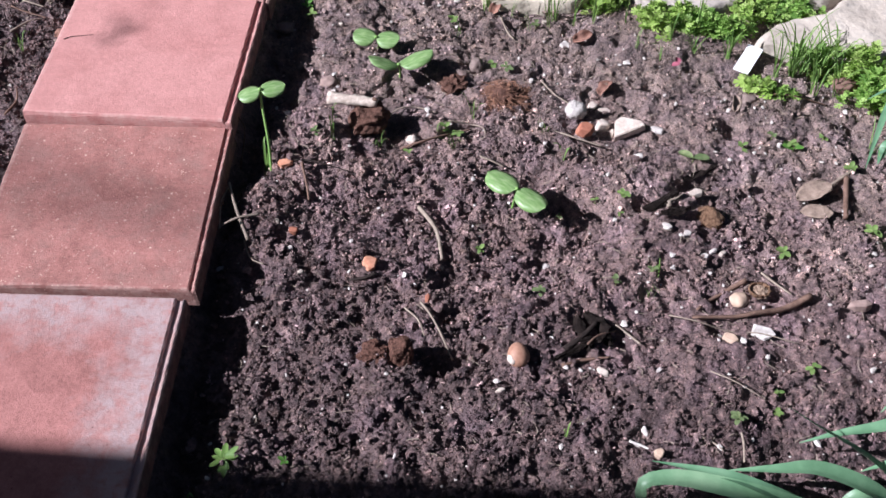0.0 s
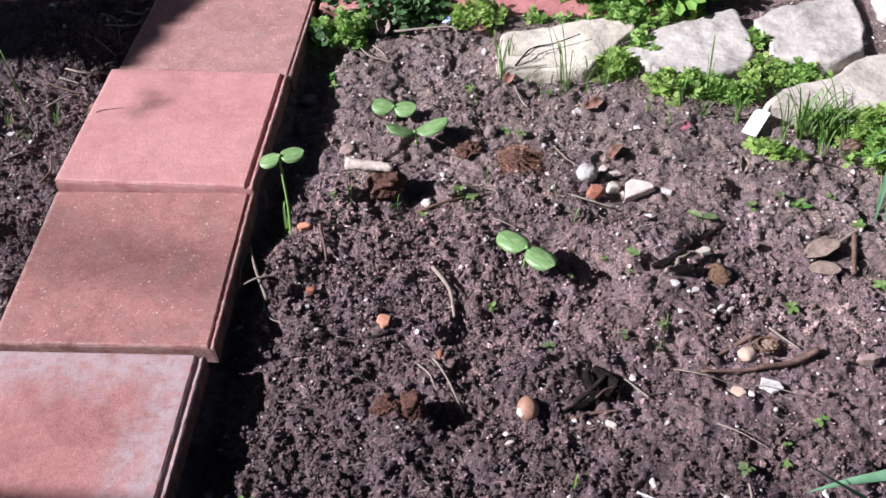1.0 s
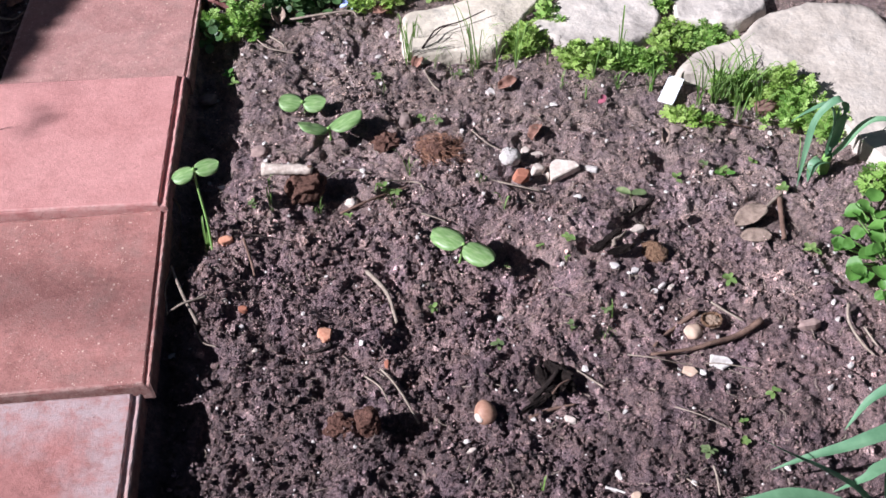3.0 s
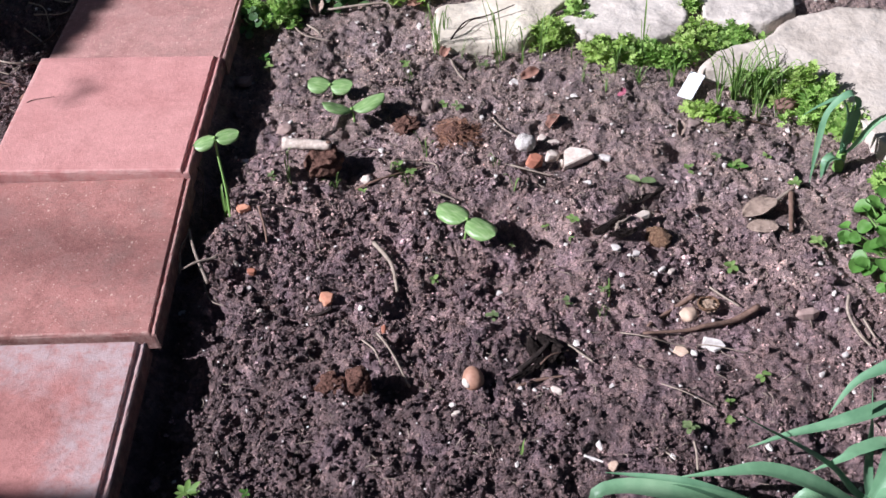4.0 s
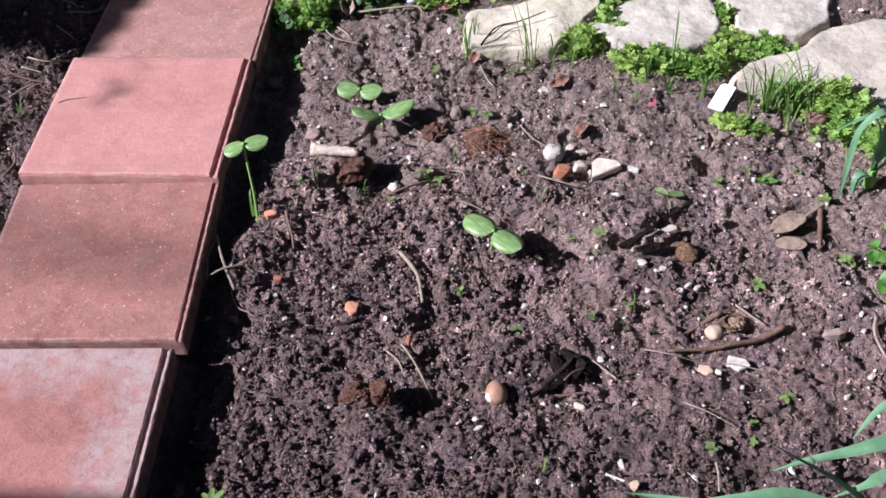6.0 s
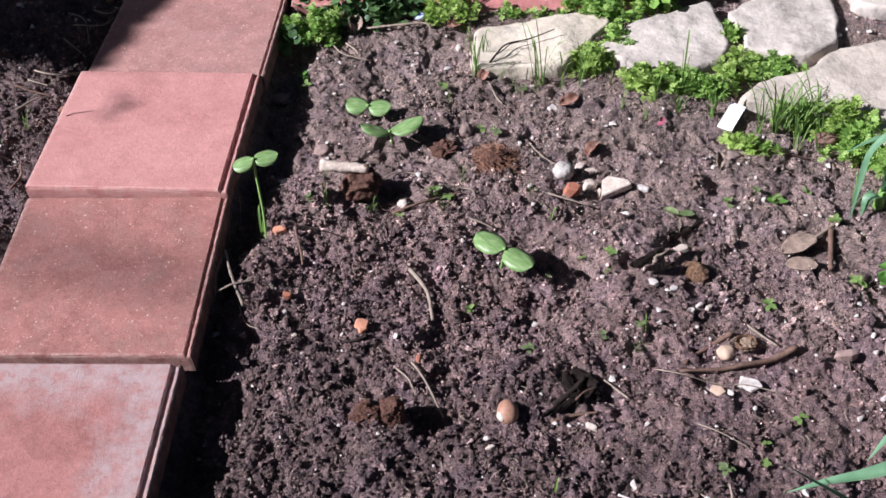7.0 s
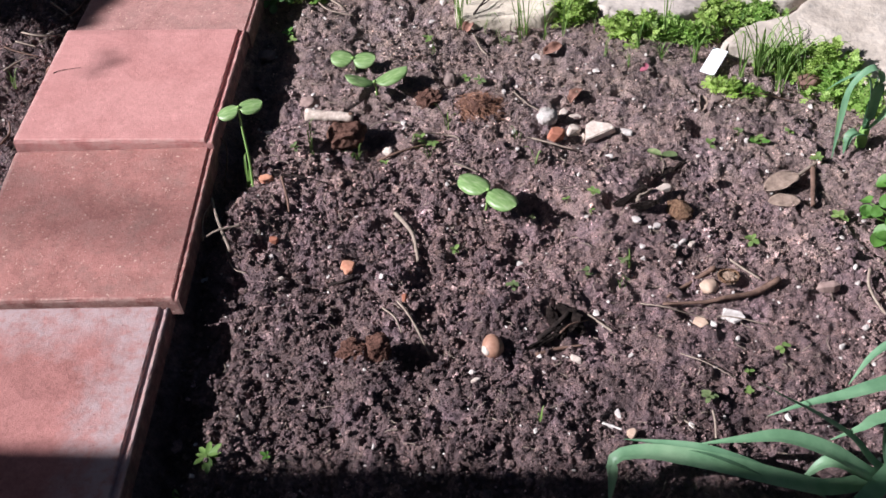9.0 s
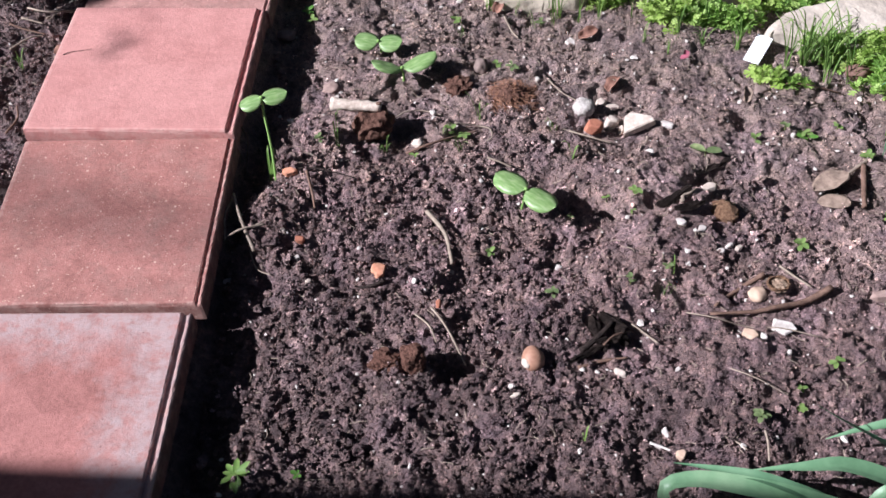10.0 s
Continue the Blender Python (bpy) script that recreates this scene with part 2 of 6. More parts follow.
def soil_height(x, y):
    x, y = np.asarray(x, float), np.asarray(y, float)
    w = looseness(x, y)
    billow = 0.010 * np.abs(value_noise(x, y, 0.029)) + 0.0055 * np.abs(value_noise(x, y, 0.0137)) + 0.0050 * np.abs(value_noise(x, y, 0.0071)) - 0.007
    broad = 0.009 * value_noise(x, y, 0.061) + 0.006 * value_noise(x, y, 0.037)
    loose = 1.25 * billow + 1.1 * broad
    # trodden ground: level crusts broken along low scarps, with a fine worn grain
    crust = value_noise(x + 1, y, 0.105) + 0.55 * value_noise(x, y + 1, 0.043) + 0.22 * value_noise(x, y, 0.017)
    worn = 0.009 * blend(crust, 0.02, 0.16) + 0.008 * blend(crust, -0.62, -0.46) + 0.007 * blend(crust, 0.62, 0.74) - 0.010
    worn = worn + 0.0040 * value_noise(x, y, 0.030) + 0.0034 * value_noise(x, y, 0.0125) + 0.0030 * value_noise(x, y, 0.0065)
    inside = blend(x, -0.66, -0.58) * (1 - blend(x, 1.12, 1.20)) * blend(y, -0.40, -0.33) * (1 - blend(y, 0.91, 0.99))
    pits = np.clip(value_noise(x + 3, y, 0.041) - 0.42, 0, 1) + 0.6 * np.clip(value_noise(y, x + 5, 0.019) - 0.4, 0, 1)
    calm = 1 - 0.6 * blend(y - 0.30 * (0.75 - x) * (x < 0.75) + 0.45 * np.clip(x - 0.75, 0, 1), 0.50, 0.60) * blend(x, 0.30, 0.36)
    return soil_base(x, y) + (w * loose + (1 - w) * worn - (0.006 + 0.014 * w) * pits) * inside * calm


def ground_z(x, y):
    return float(soil_height(np.array([x]), np.array([y]))[0])


def build_ground():
    def axis(lo, hi, step):
        fine = np.arange(lo, hi, step)
        out = 0.02 * 1.35 ** np.arange(1, 28)
        left, right = lo - np.cumsum(out), hi + np.cumsum(out)
        return np.concatenate([left[::-1], fine, right])
    xs, ys = axis(-0.62, 1.16, 0.0027), axis(-0.36, 0.95, 0.0027)
    gx, gy = np.meshgrid(xs, ys, indexing="ij")
    z = soil_height(gx, gy)
    nx, ny = gx.shape
    idx = np.arange(nx * ny).reshape(nx, ny)
    faces = np.stack([idx[:-1, :-1], idx[1:, :-1], idx[1:, 1:], idx[:-1, 1:]], -1).reshape(-1, 4)
    me = array_mesh("ground", np.stack([gx, gy, z], -1).reshape(-1, 3), faces, SOIL)
    return tagged(new("ground", me), "dark brown crumbly garden soil of a dug bed", "ground", kind="structure")


build_ground()


def lump_shapes(count, level, knob=0.7):
    """Round crumbs knobbly with the smaller grains that they are made of."""
    bm = bmesh.new()
    if level:
        bmesh.ops.create_icosphere(bm, subdivisions=level, radius=1.0)
    else:
        ends = [bm.verts.new(p) for p in ((1, 0, 0), (0, 1, 0), (-1, 0, 0), (0, -1, 0), (0, 0, 1), (0, 0, -1))]
        for i in range(4):
            bm.faces.new((ends[i], ends[(i + 1) % 4], ends[4]))
            bm.faces.new((ends[(i + 1) % 4], ends[i], ends[5]))
        bm.verts.index_update()
    v = np.array([p.co[:] for p in bm.verts])
    f = np.array([[q.index for q in p.verts] for p in bm.faces])
    bm.free()
    out = []
    for k in range(count):
        w = v.copy()
        off = Vector((k * 9.7, 1.0, 3.0))
        for i, p in enumerate(v):
            p = Vector(p)
            knobs = 1.0 - noise.voronoi(p * 1.7 + off)[0][0] ** 0.5
            w[i] = v[i] * (0.72 + knob * knobs + 0.60 * noise.noise(p * 1.3 + off) + 0.45 * noise.noise(p * 3.0 + off))
        out.append(w * rng.uniform(0.62, 1.3, 3))
    return np.array(out), f


def scatter_lumps(name, spots, sizes, level, material, sink=0.3, flat=0.85, smooth=True):
    shapes, f = lump_shapes(24, level)
    n = len(spots)
    a, b, c = rng.uniform(0, 6.28, (3, n))
    ca, sa, cb, sb, cc, sc = np.cos(a), np.sin(a), np.cos(b), np.sin(b), np.cos(c), np.sin(c)
    turn = np.stack([np.stack([cb * cc, -cb * sc, sb], -1),
                     np.stack([ca * sc + sa * sb * cc, ca * cc - sa * sb * sc, -sa * cb], -1),
                     np.stack([sa * sc - ca * sb * cc, sa * cc + ca * sb * sc, ca * cb], -1)], 1)
    v = np.einsum("nij,nkj->nki", turn, shapes[rng.integers(len(shapes), size=n)])
    s = np.asarray(sizes)[:, None, None]
    v = v * s * np.array([1, 1, flat]) + np.asarray(spots)[:, None, :]
    v[:, :, 2] += s[:, :, 0] * (0.6 - sink)
    faces = f[None] + (np.arange(n) * shapes.shape[1])[:, None, None]
    return new(name, array_mesh(name, v.reshape(-1, 3), faces.reshape(-1, 3), material, smooth))


def clumped(x, y, low=0.25):
    """Crumbs lie in heaps with finer soil between."""
    h = 0.5 + 0.9 * value_noise(x + 9, y, 0.031) + 0.5 * value_noise(x, y + 4, 0.013)
    return low + (1 - low) * np.clip(h, 0, 1)


def spots_on_soil(count, keep, box=(-0.7, 1.2, -0.40, 0.98)):
    x = rng.uniform(box[0], box[1], count)
    y = rng.uniform(box[2], box[3], count)
    ok = rng.random(count) < keep(x, y)
    on_slab = (x > -0.31) & (x < 0.012) | (y > 0.88) & (x < 0.34)
    ok &= ~on_slab
    x, y = x[ok], y[ok]
    return np.stack([x, y, soil_height(x, y)], -1)


def heaped(spots, most, power=2.0):
    spots[:, 2] += rng.random(len(spots)) ** power * most * looseness(spots[:, 0], spots[:, 1])
    return spots


VIEWED = (-0.52, 1.12, -0.34, 0.92)
fine = spots_on_soil(80000, lambda x, y: 0.30 + 0.55 * looseness(x, y), VIEWED)
grit = scatter_lumps("soil_grit", fine, rng.gamma(2.0, 0.00040, len(fine)) + 0.0006, 0, CLOD, smooth=False)
tagged(grit, "fine gritty grains of dark brown soil", "soil", kind="stuff")
small = heaped(spots_on_soil(52000, lambda x, y: (0.34 + 0.56 * looseness(x, y) ** 1.3) * clumped(x, y, 0.35), VIEWED), 0.006, 3.0)
crumbs = scatter_lumps("soil_crumbs", small, rng.gamma(2.2, 0.00050, len(small)) + 0.0009, 1, CLOD, sink=0.25, smooth=False)
tagged(crumbs, "loose crumbs of dark brown soil", "soil", kind="stuff")
mid = heaped(spots_on_soil(21000, lambda x, y: (0.13 + 0.75 * looseness(x, y) ** 1.5) * clumped(x, y, 0.25), VIEWED), 0.006)
lumps = scatter_lumps("soil_lumps", mid, rng.gamma(2.4, 0.00060, len(mid)) + 0.0017, 2, BIG_CLOD, sink=0.35, smooth=False)
tagged(lumps, "small round lumps of dark brown soil", "soil", kind="stuff")
large = heaped(spots_on_soil(5200, lambda x, y: 0.03 + 0.60 * looseness(x, y) ** 2 * clumped(x, y, 0.5), VIEWED), 0.005)
large[np.hypot(large[:, 0] - 0.214, large[:, 1] - 0.060) < 0.032, 2] -= 0.02
clods = scatter_lumps("soil_clods", large, rng.gamma(1.6, 0.0011, len(large)) + 0.0034, 3, BIG_CLOD, sink=0.45, smooth=False)
tagged(clods, "small rough clods of dark brown soil", "soil", kind="stuff")


# ---------------------------------------------------------------- paving slabs
def slab_material(name, base, dark, pale, specks=0.0, bloom=0.0, mottle=0.85):
    n = Nodes(name, 0.85, 0.25)
    col = n.ramp(n.noise(7, 5, 0.6), [(0.3, dark), (0.55, base), (0.85, tuple(1.12 * c for c in base))])
    col = n.mix(0.15 + 0.4 * mottle, col, n.ramp(n.noise(150, 5, 0.75), [(0.3, (0.58, 0.57, 0.57)), (0.5, (0.98, 0.98, 0.98)), (0.7, (1.34, 1.32, 1.30))]), "MULTIPLY")
    blotch = n.ramp(n.noise(27, 6, 0.72), [(0.36, (0.84, 0.83, 0.82)), (0.5, (1, 1, 1)), (0.66, (1.12, 1.14, 1.14))])
    col = n.mix(mottle, col, blotch, "MULTIPLY")
    stain = n.step(n.noise(16, 6, 0.7), 0.52, 0.72)
    col = n.mix(stain, col, n.mix(0.5 * mottle, col, dark))
    if specks:
        mask = n.mix(n.step(n.noise(40, 2), 0.45, 0.55), n.step(n.cells(300), 0.30, 0.2), n.step(n.cells(130), 0.26, 0.17))
        few = n.step(n.noise(95, 3), 0.52, 0.60)
        both = n.mix(1.0, n.mix(mask, (0, 0, 0), (1, 1, 1)), n.mix(few, (0, 0, 0), (1, 1, 1)), "MULTIPLY")
        col = n.mix(both, col, n.mix(specks, col, (0.80, 0.58, 0.47)))
        dust = n.step(n.noise(20, 6, 0.7), 0.46, 0.70)
        col = n.mix(dust, col, n.mix(0.38, col, (0.30, 0.21, 0.185)))
        pits = n.step(n.cells(260), 0.20, 0.12)
        col = n.mix(pits, col, n.mix(0.6, col, (0.10, 0.05, 0.045)))
    if bloom:
        # lime bloom that creeps in from the slab's rim
        sep = n.tree.nodes.new("ShaderNodeSeparateXYZ")
        n.link(n.coord.outputs["Object"], sep.inputs[0])
        far = n.tree.nodes.new("ShaderNodeMath")
        far.operation = "MAXIMUM"
        n.link(sep.outputs[0], far.inputs[0])
        n.link(sep.outputs[1], far.inputs[1])
        wob = n.tree.nodes.new("ShaderNodeMath")
        wob.operation = "MULTIPLY_ADD"
        n.link(n.noise(17, 7, 0.68), wob.inputs[0])
        wob.inputs[1].default_value = 0.20
        n.link(far.outputs[0], wob.inputs[2])
        lime = n.step(wob.outputs[0], 0.155, 0.225)
        deep = n.tree.nodes.new("ShaderNodeSeparateXYZ")
        n.link(n.coord.outputs["Object"], deep.inputs[0])
        face = n.step(deep.outputs[2], -0.012, -0.007)
        lime = n.mix(face, (0, 0, 0), n.mix(lime, (0, 0, 0), (1, 1, 1)))
        patch = n.ramp(n.noise(45, 5, 0.7), [(0.36, (0.22, 0.22, 0.22)), (0.54, (0.9, 0.9, 0.9)), (0.68, (1, 1, 1))])
        col = n.mix(n.mix(1.0, n.mix(lime, (0, 0, 0), (bloom, bloom, bloom)), patch, "MULTIPLY"), col, pale)
    # rubbed, paler arrises with the lit chamfers' brightness put into the colour; small dark pits
    edge = n.tree.nodes.new("ShaderNodeVectorMath")
    edge.operation = "ABSOLUTE"
    n.link(n.coord.outputs["Object"], edge.inputs[0])
    axes = n.tree.nodes.new("ShaderNodeSeparateXYZ")
    n.link(edge.outputs[0], axes.inputs[0])
    rub_light = n.tree.nodes.new("ShaderNodeMath")
    rub_light.operation = "MAXIMUM"
    n.link(axes.outputs[0], rub_light.inputs[0])
    n.link(axes.outputs[1], rub_light.inputs[1])
    near = n.mix(n.step(rub_light.outputs[0], 0.1445, 0.1475), (0, 0, 0), n.ramp(n.noise(55, 4, 0.7), [(0.42, (0, 0, 0)), (0.62, (0.55, 0.55, 0.55))]))
    col = n.mix(near, col, tuple(0.45 * c + 0.55 * p for c, p in zip(base, (0.62, 0.50, 0.44))))
    hole = n.mix(n.step(n.cells(85), 0.12, 0.07), (0, 0, 0), n.ramp(n.noise(17, 3), [(0.47, (0, 0, 0)), (0.55, (0.6, 0.6, 0.6))]))
    col = n.mix(hole, col, tuple(0.45 * c for c in dark))
    # soil-brown patches, with the bed side's shade put into the colour
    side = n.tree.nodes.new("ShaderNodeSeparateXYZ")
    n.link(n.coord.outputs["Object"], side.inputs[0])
    side_shade = n.mix(n.step(side.outputs[2], -0.004, -0.007), (0, 0, 0), n.ramp(n.noise(60, 5, 0.7), [(0.30, (0.35, 0.35, 0.35)), (0.6, (0.85, 0.85, 0.85))]))
    side_shade = n.mix(n.step(side.outputs[0], 0.1480, 0.1505), (0, 0, 0), side_shade)
    col = n.mix(side_shade, col, (0.095, 0.060, 0.054))
    n.colour(col)
    n.bump(n.noise(260, 5, 0.75), 0.55, 0.0016)
    n.bump(n.noise(45, 5, 0.65), 0.35, 0.003)
    return n.mat


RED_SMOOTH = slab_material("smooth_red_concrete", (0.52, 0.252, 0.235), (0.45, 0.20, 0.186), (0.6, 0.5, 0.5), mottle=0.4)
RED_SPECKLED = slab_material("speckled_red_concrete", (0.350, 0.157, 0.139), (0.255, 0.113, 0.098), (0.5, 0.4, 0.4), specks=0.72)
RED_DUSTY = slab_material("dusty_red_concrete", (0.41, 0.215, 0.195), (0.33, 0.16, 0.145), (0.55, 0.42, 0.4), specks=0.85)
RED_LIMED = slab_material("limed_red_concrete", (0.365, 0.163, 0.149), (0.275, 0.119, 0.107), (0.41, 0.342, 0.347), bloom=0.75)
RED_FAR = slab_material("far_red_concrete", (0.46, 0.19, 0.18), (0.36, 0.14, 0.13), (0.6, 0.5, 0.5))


def slab_mesh(width, length, thick, seed, ledge=0.009, drop=0.003):
    """A cast slab, its top at z 0, with a lowered ledge along its right side and slightly ragged arrises."""
    hw, r = width / 2, 0.0025
    prof = [(-hw, -thick), (-hw, -r), (-hw + 0.0008, -0.0008), (-hw + r, 0.0)]
    prof += [(-hw + width * k / 8, 0.0) for k in range(1, 8)]
    lip = -drop + 0.6 * drop
    prof += [(hw - ledge - 0.0015, 0.0), (hw - ledge, -0.0012), (hw - ledge + 0.0008, -drop), (hw - 0.0042, -drop),
             (hw - 0.0030, lip), (hw - 0.0012, lip - 0.0002), (hw, lip - 0.0016), (hw + 0.001, -thick)]
    steps = 64
    rounding = {0: (0.0, 0.0045), 1: (0.0012, 0.0016), 2: (0.0036, 0.0003)}
    bm = bmesh.new()
    rings = []
    for k in range(steps + 1):
        y = length * (k / steps - 0.5)
        end = min(k, steps - k)
        inset, sag = rounding.get(end, (None, 0.0))
        if inset is not None:
            y = math.copysign(length / 2 - inset, y)
        ring = []
        for i, (x, z) in enumerate(prof):
            j = noise.noise(Vector((seed * 5.3 + i * 0.7, y * 60, 1.0)))
            j2 = noise.noise(Vector((seed * 2.1 + i, y * 190, 4.0)))
            wear = 0.0007 * j + 0.0005 * j2
            wide = 1.0 if z > -0.01 and (i < 4 or i > 10) else 0.15
            zz = z + (wear * 0.5 if z < 0 else 0.0003 * j) - (sag if z > -0.02 else 0)
            ring.append(bm.verts.new((x + wear * wide, y + (0.0012 * j2 if end == 0 else 0), zz)))
        rings.append(ring)
    m = len(prof)
    for a, b in zip(rings, rings[1:]):
        for i in range(m):
            bm.faces.new((a[i], a[(i + 1) % m], b[(i + 1) % m], b[i]))
    bm.faces.new(rings[0][::-1])
    bm.faces.new(rings[-1])
    bmesh.ops.recalc_face_normals(bm, faces=bm.faces)
    return bm


def paving_slab(x, y, z, material, label, seed, width=0.305, length=0.298, rx=0.0, ry=0.0, rz=0.0, ledge=0.009, drop=0.0016):
    ob = mesh_object("paving_slab", slab_mesh(width, length, 0.034, seed, ledge, drop), material)
    ob.matrix_world = pose(x, y, z, rx, ry, rz)
    return tagged(ob, label, "paving slab", "red slabs edging the bed")


paving_slab(-0.157, -0.158, 0.048, RED_LIMED, "red concrete paving slab with whitish lime bloom along its rim", 1, rx=0.0, ry=-0.4, rz=0.3, ledge=0.0115, drop=0.0052)
paving_slab(-0.158, -0.463, 0.040, RED_LIMED, "red concrete paving slab lying in shade", 2)
paving_slab(-0.150, 0.150, 0.052, RED_SPECKLED, "brownish red paving slab speckled with pale grit", 3, rx=0.3, ry=0.4, rz=0.9, ledge=0.0085, drop=0.0034)
paving_slab(-0.152, 0.449, 0.063, RED_SMOOTH, "smooth pinkish red paving slab, slightly raised on its neighbour", 4, rx=-2.6, ry=1.3, rz=0.0, ledge=0.0115, drop=0.0052)
paving_slab(-0.148, 0.737, 0.038, RED_DUSTY, "dusty red paving slab with worn edges", 5, length=0.288, rx=-4.5, ry=0.2, rz=0.3, ledge=0.007, drop=0.003)
for i, (x, y, rz) in enumerate(((-0.765, 1.055, 0.0), (-0.455, 1.050, 0.5), (-0.148, 1.037, 0.0), (0.168, 0.982, -1.0), (0.480, 0.962, 1.0), (0.79, 1.05, 0), (1.10, 1.05, 0))):
    paving_slab(x, y, 0.024, RED_FAR, "pinkish red paving slab of the cross path", 10 + i, rz=rz, ledge=0.004)


# ---------------------------------------------------------------- flagstones
def limestone(name, base, dark, light):
    n = Nodes(name, 0.9, 0.2)
    col = n.ramp(n.noise(11, 8, 0.7), [(0.34, dark), (0.5, base), (0.70, light)])
    col = n.mix(0.7, col, n.ramp(n.noise(70, 5, 0.7), [(0.3, (0.75, 0.75, 0.77)), (0.65, (1.12, 1.1, 1.08))]), "MULTIPLY")
    lichen = n.step(n.noise(22, 7, 0.75), 0.57, 0.68)
    col = n.mix(lichen, col, n.mix(0.5, col, (0.20, 0.19, 0.18)))
    n.colour(col)
    n.bump(n.noise(13, 6, 0.58), 0.8, 0.014)
    n.bump(n.noise(110, 4, 0.65), 0.22, 0.002)
    return n.mat


LIME_CREAM = limestone("cream_limestone", (0.50, 0.437, 0.378), (0.38, 0.327, 0.282), (0.565, 0.505, 0.448))
LIME_WARM = limestone("warm_limestone", (0.58, 0.51, 0.42), (0.44, 0.385, 0.315), (0.65, 0.58, 0.49))
LIME_GREY = limestone("grey_limestone", (0.51, 0.455, 0.41), (0.27, 0.24, 0.22), (0.60, 0.545, 0.495))


def flagstone(corners, top, material, label, seed, tilt=(0.0, 0.0)):
    """An uneven flat stone: corners of its plan in order, rounded, with a rough top and broken sides."""
    c = np.array(corners, float)
    mid = c.mean(0)
    n, per = len(c), 8
    edge = []
    for i in range(n):
        a, b = c[i], c[(i + 1) % n]
        edge += [a + (b - a) * (k + 0.5) / per for k in range(per)]
    edge = np.array(edge)
    for _ in range(1):
        edge = 0.25 * np.roll(edge, 1, 0) + 0.5 * edge + 0.25 * np.roll(edge, -1, 0)
    m = len(edge)
    levels = [(1.03, -0.045), (1.015, top - 0.020), (1.0, top - 0.006), (0.975, top)] + [(s, top) for s in (0.92, 0.84, 0.75, 0.64, 0.52, 0.40, 0.28, 0.16, 0.06)]
    bm = bmesh.new()
    rings = []
    for j, (s, z) in enumerate(levels):
        ring = []
        for p in edge:
            q = mid + (p - mid) * s
            rough = noise.noise(Vector((q[0] * 45, q[1] * 45, seed + j * 0.6))) * 0.0035 + noise.noise(Vector((q[0] * 130, q[1] * 130, seed))) * 0.0018
            w = 1 if j < 4 else 0
            d = (p - mid) / np.linalg.norm(p - mid)
            q = q + d * rough * (1.6 * w)
            lift = noise.noise(Vector((q[0] * 11, q[1] * 11, seed))) * 0.006 + noise.noise(Vector((q[0] * 40, q[1] * 40, seed))) * 0.0025
            lift += (q[0] - mid[0]) * tilt[0] + (q[1] - mid[1]) * tilt[1]
            ring.append(bm.verts.new((q[0], q[1], z + (lift if j else 0))))
        rings.append(ring)
    for a, b in zip(rings, rings[1:]):
        for i in range(m):
            bm.faces.new((a[i], a[(i + 1) % m], b[(i + 1) % m], b[i]))
    bm.faces.new(rings[-1])
    bm.faces.new(rings[0][::-1])
    bmesh.ops.recalc_face_normals(bm, faces=bm.faces)
    ob = mesh_object("flagstone", bm, material, smooth=True)
    return tagged(ob, label, "stone", "pale flagstones edging the bed")


flagstone([(0.350, 0.642), (0.352, 0.748), (0.46, 0.778), (0.585, 0.803), (0.592, 0.768), (0.527, 0.673), (0.507, 0.641)], 0.030, LIME_WARM,
          "flat cream limestone flagstone at the edge of the bed", 1.0)
flagstone([(0.565, 0.700), (0.620, 0.762), (0.72, 0.808), (0.772, 0.832), (0.792, 0.715), (0.775, 0.655), (0.70, 0.628), (0.625, 0.635)], 0.027, LIME_GREY,
          "rough grey limestone flagstone among green weeds", 2.0)
flagstone([(0.795, 0.785), (0.830, 0.826), (0.975, 0.887), (0.988, 0.80), (0.975, 0.708), (0.915, 0.668), (0.815, 0.690), (0.818, 0.73)], 0.027, LIME_GREY,
          "pale grey limestone flagstone with dark lichen patches", 3.0)
flagstone([(0.785, 0.555), (0.82, 0.60), (0.90, 0.625), (0.955, 0.685), (1.05, 0.715), (1.15, 0.69), (1.188, 0.52), (1.10, 0.335), (1.06, 0.305), (1.03, 0.37), (0.99, 0.462), (0.93, 0.505), (0.875, 0.532)],
          0.027, LIME_CREAM, "large pale limestone flagstone, the broadest in the row", 4.0)
flagstone([(1.20, 0.66), (1.205, 0.50), (1.30, 0.40), (1.5, 0.48), (1.5, 0.74), (1.3, 0.78)], 0.036, LIME_CREAM, "tan flagstone beyond a narrow gap", 5.0)
flagstone([(1.02, 0.80), (1.02, 0.90), (1.2, 0.95), (1.35, 0.86), (1.2, 0.76)], 0.036, LIME_GREY, "grey flagstone in the back of the row", 6.0)


# ---------------------------------------------------------------- unseen wall added to shade the bed from outside the view
def plaster():
    n = Nodes("plaster", 0.9)
    n.colour(n.ramp(n.noise(3, 6), [(0.3, (0.55, 0.51, 0.45)), (0.7, (0.66, 0.62, 0.55))]))
    n.bump(n.noise(80, 5), 0.5, 0.004)
    return n.mat


def box_mesh(x0, x1, y0, y1, z0, z1, bevel=0.0):
    bm = bmesh.new()
    bmesh.ops.create_cube(bm, size=1.0)
    bmesh.ops.scale(bm, vec=(x1 - x0, y1 - y0, z1 - z0), verts=bm.verts)
    bmesh.ops.translate(bm, vec=((x0 + x1) / 2, (y0 + y1) / 2, (z0 + z1) / 2), verts=bm.verts)
    if bevel:
        bmesh.ops.bevel(bm, geom=bm.edges[:], offset=bevel, segments=2, affect="EDGES")
    return bm


def up_sun(x, y, z, s):
    """The point s metres (level) towards the sun from a place on the ground."""
    return Vector((x, y, z)) - Vector((1.0, 0.25, -0.78)) * s


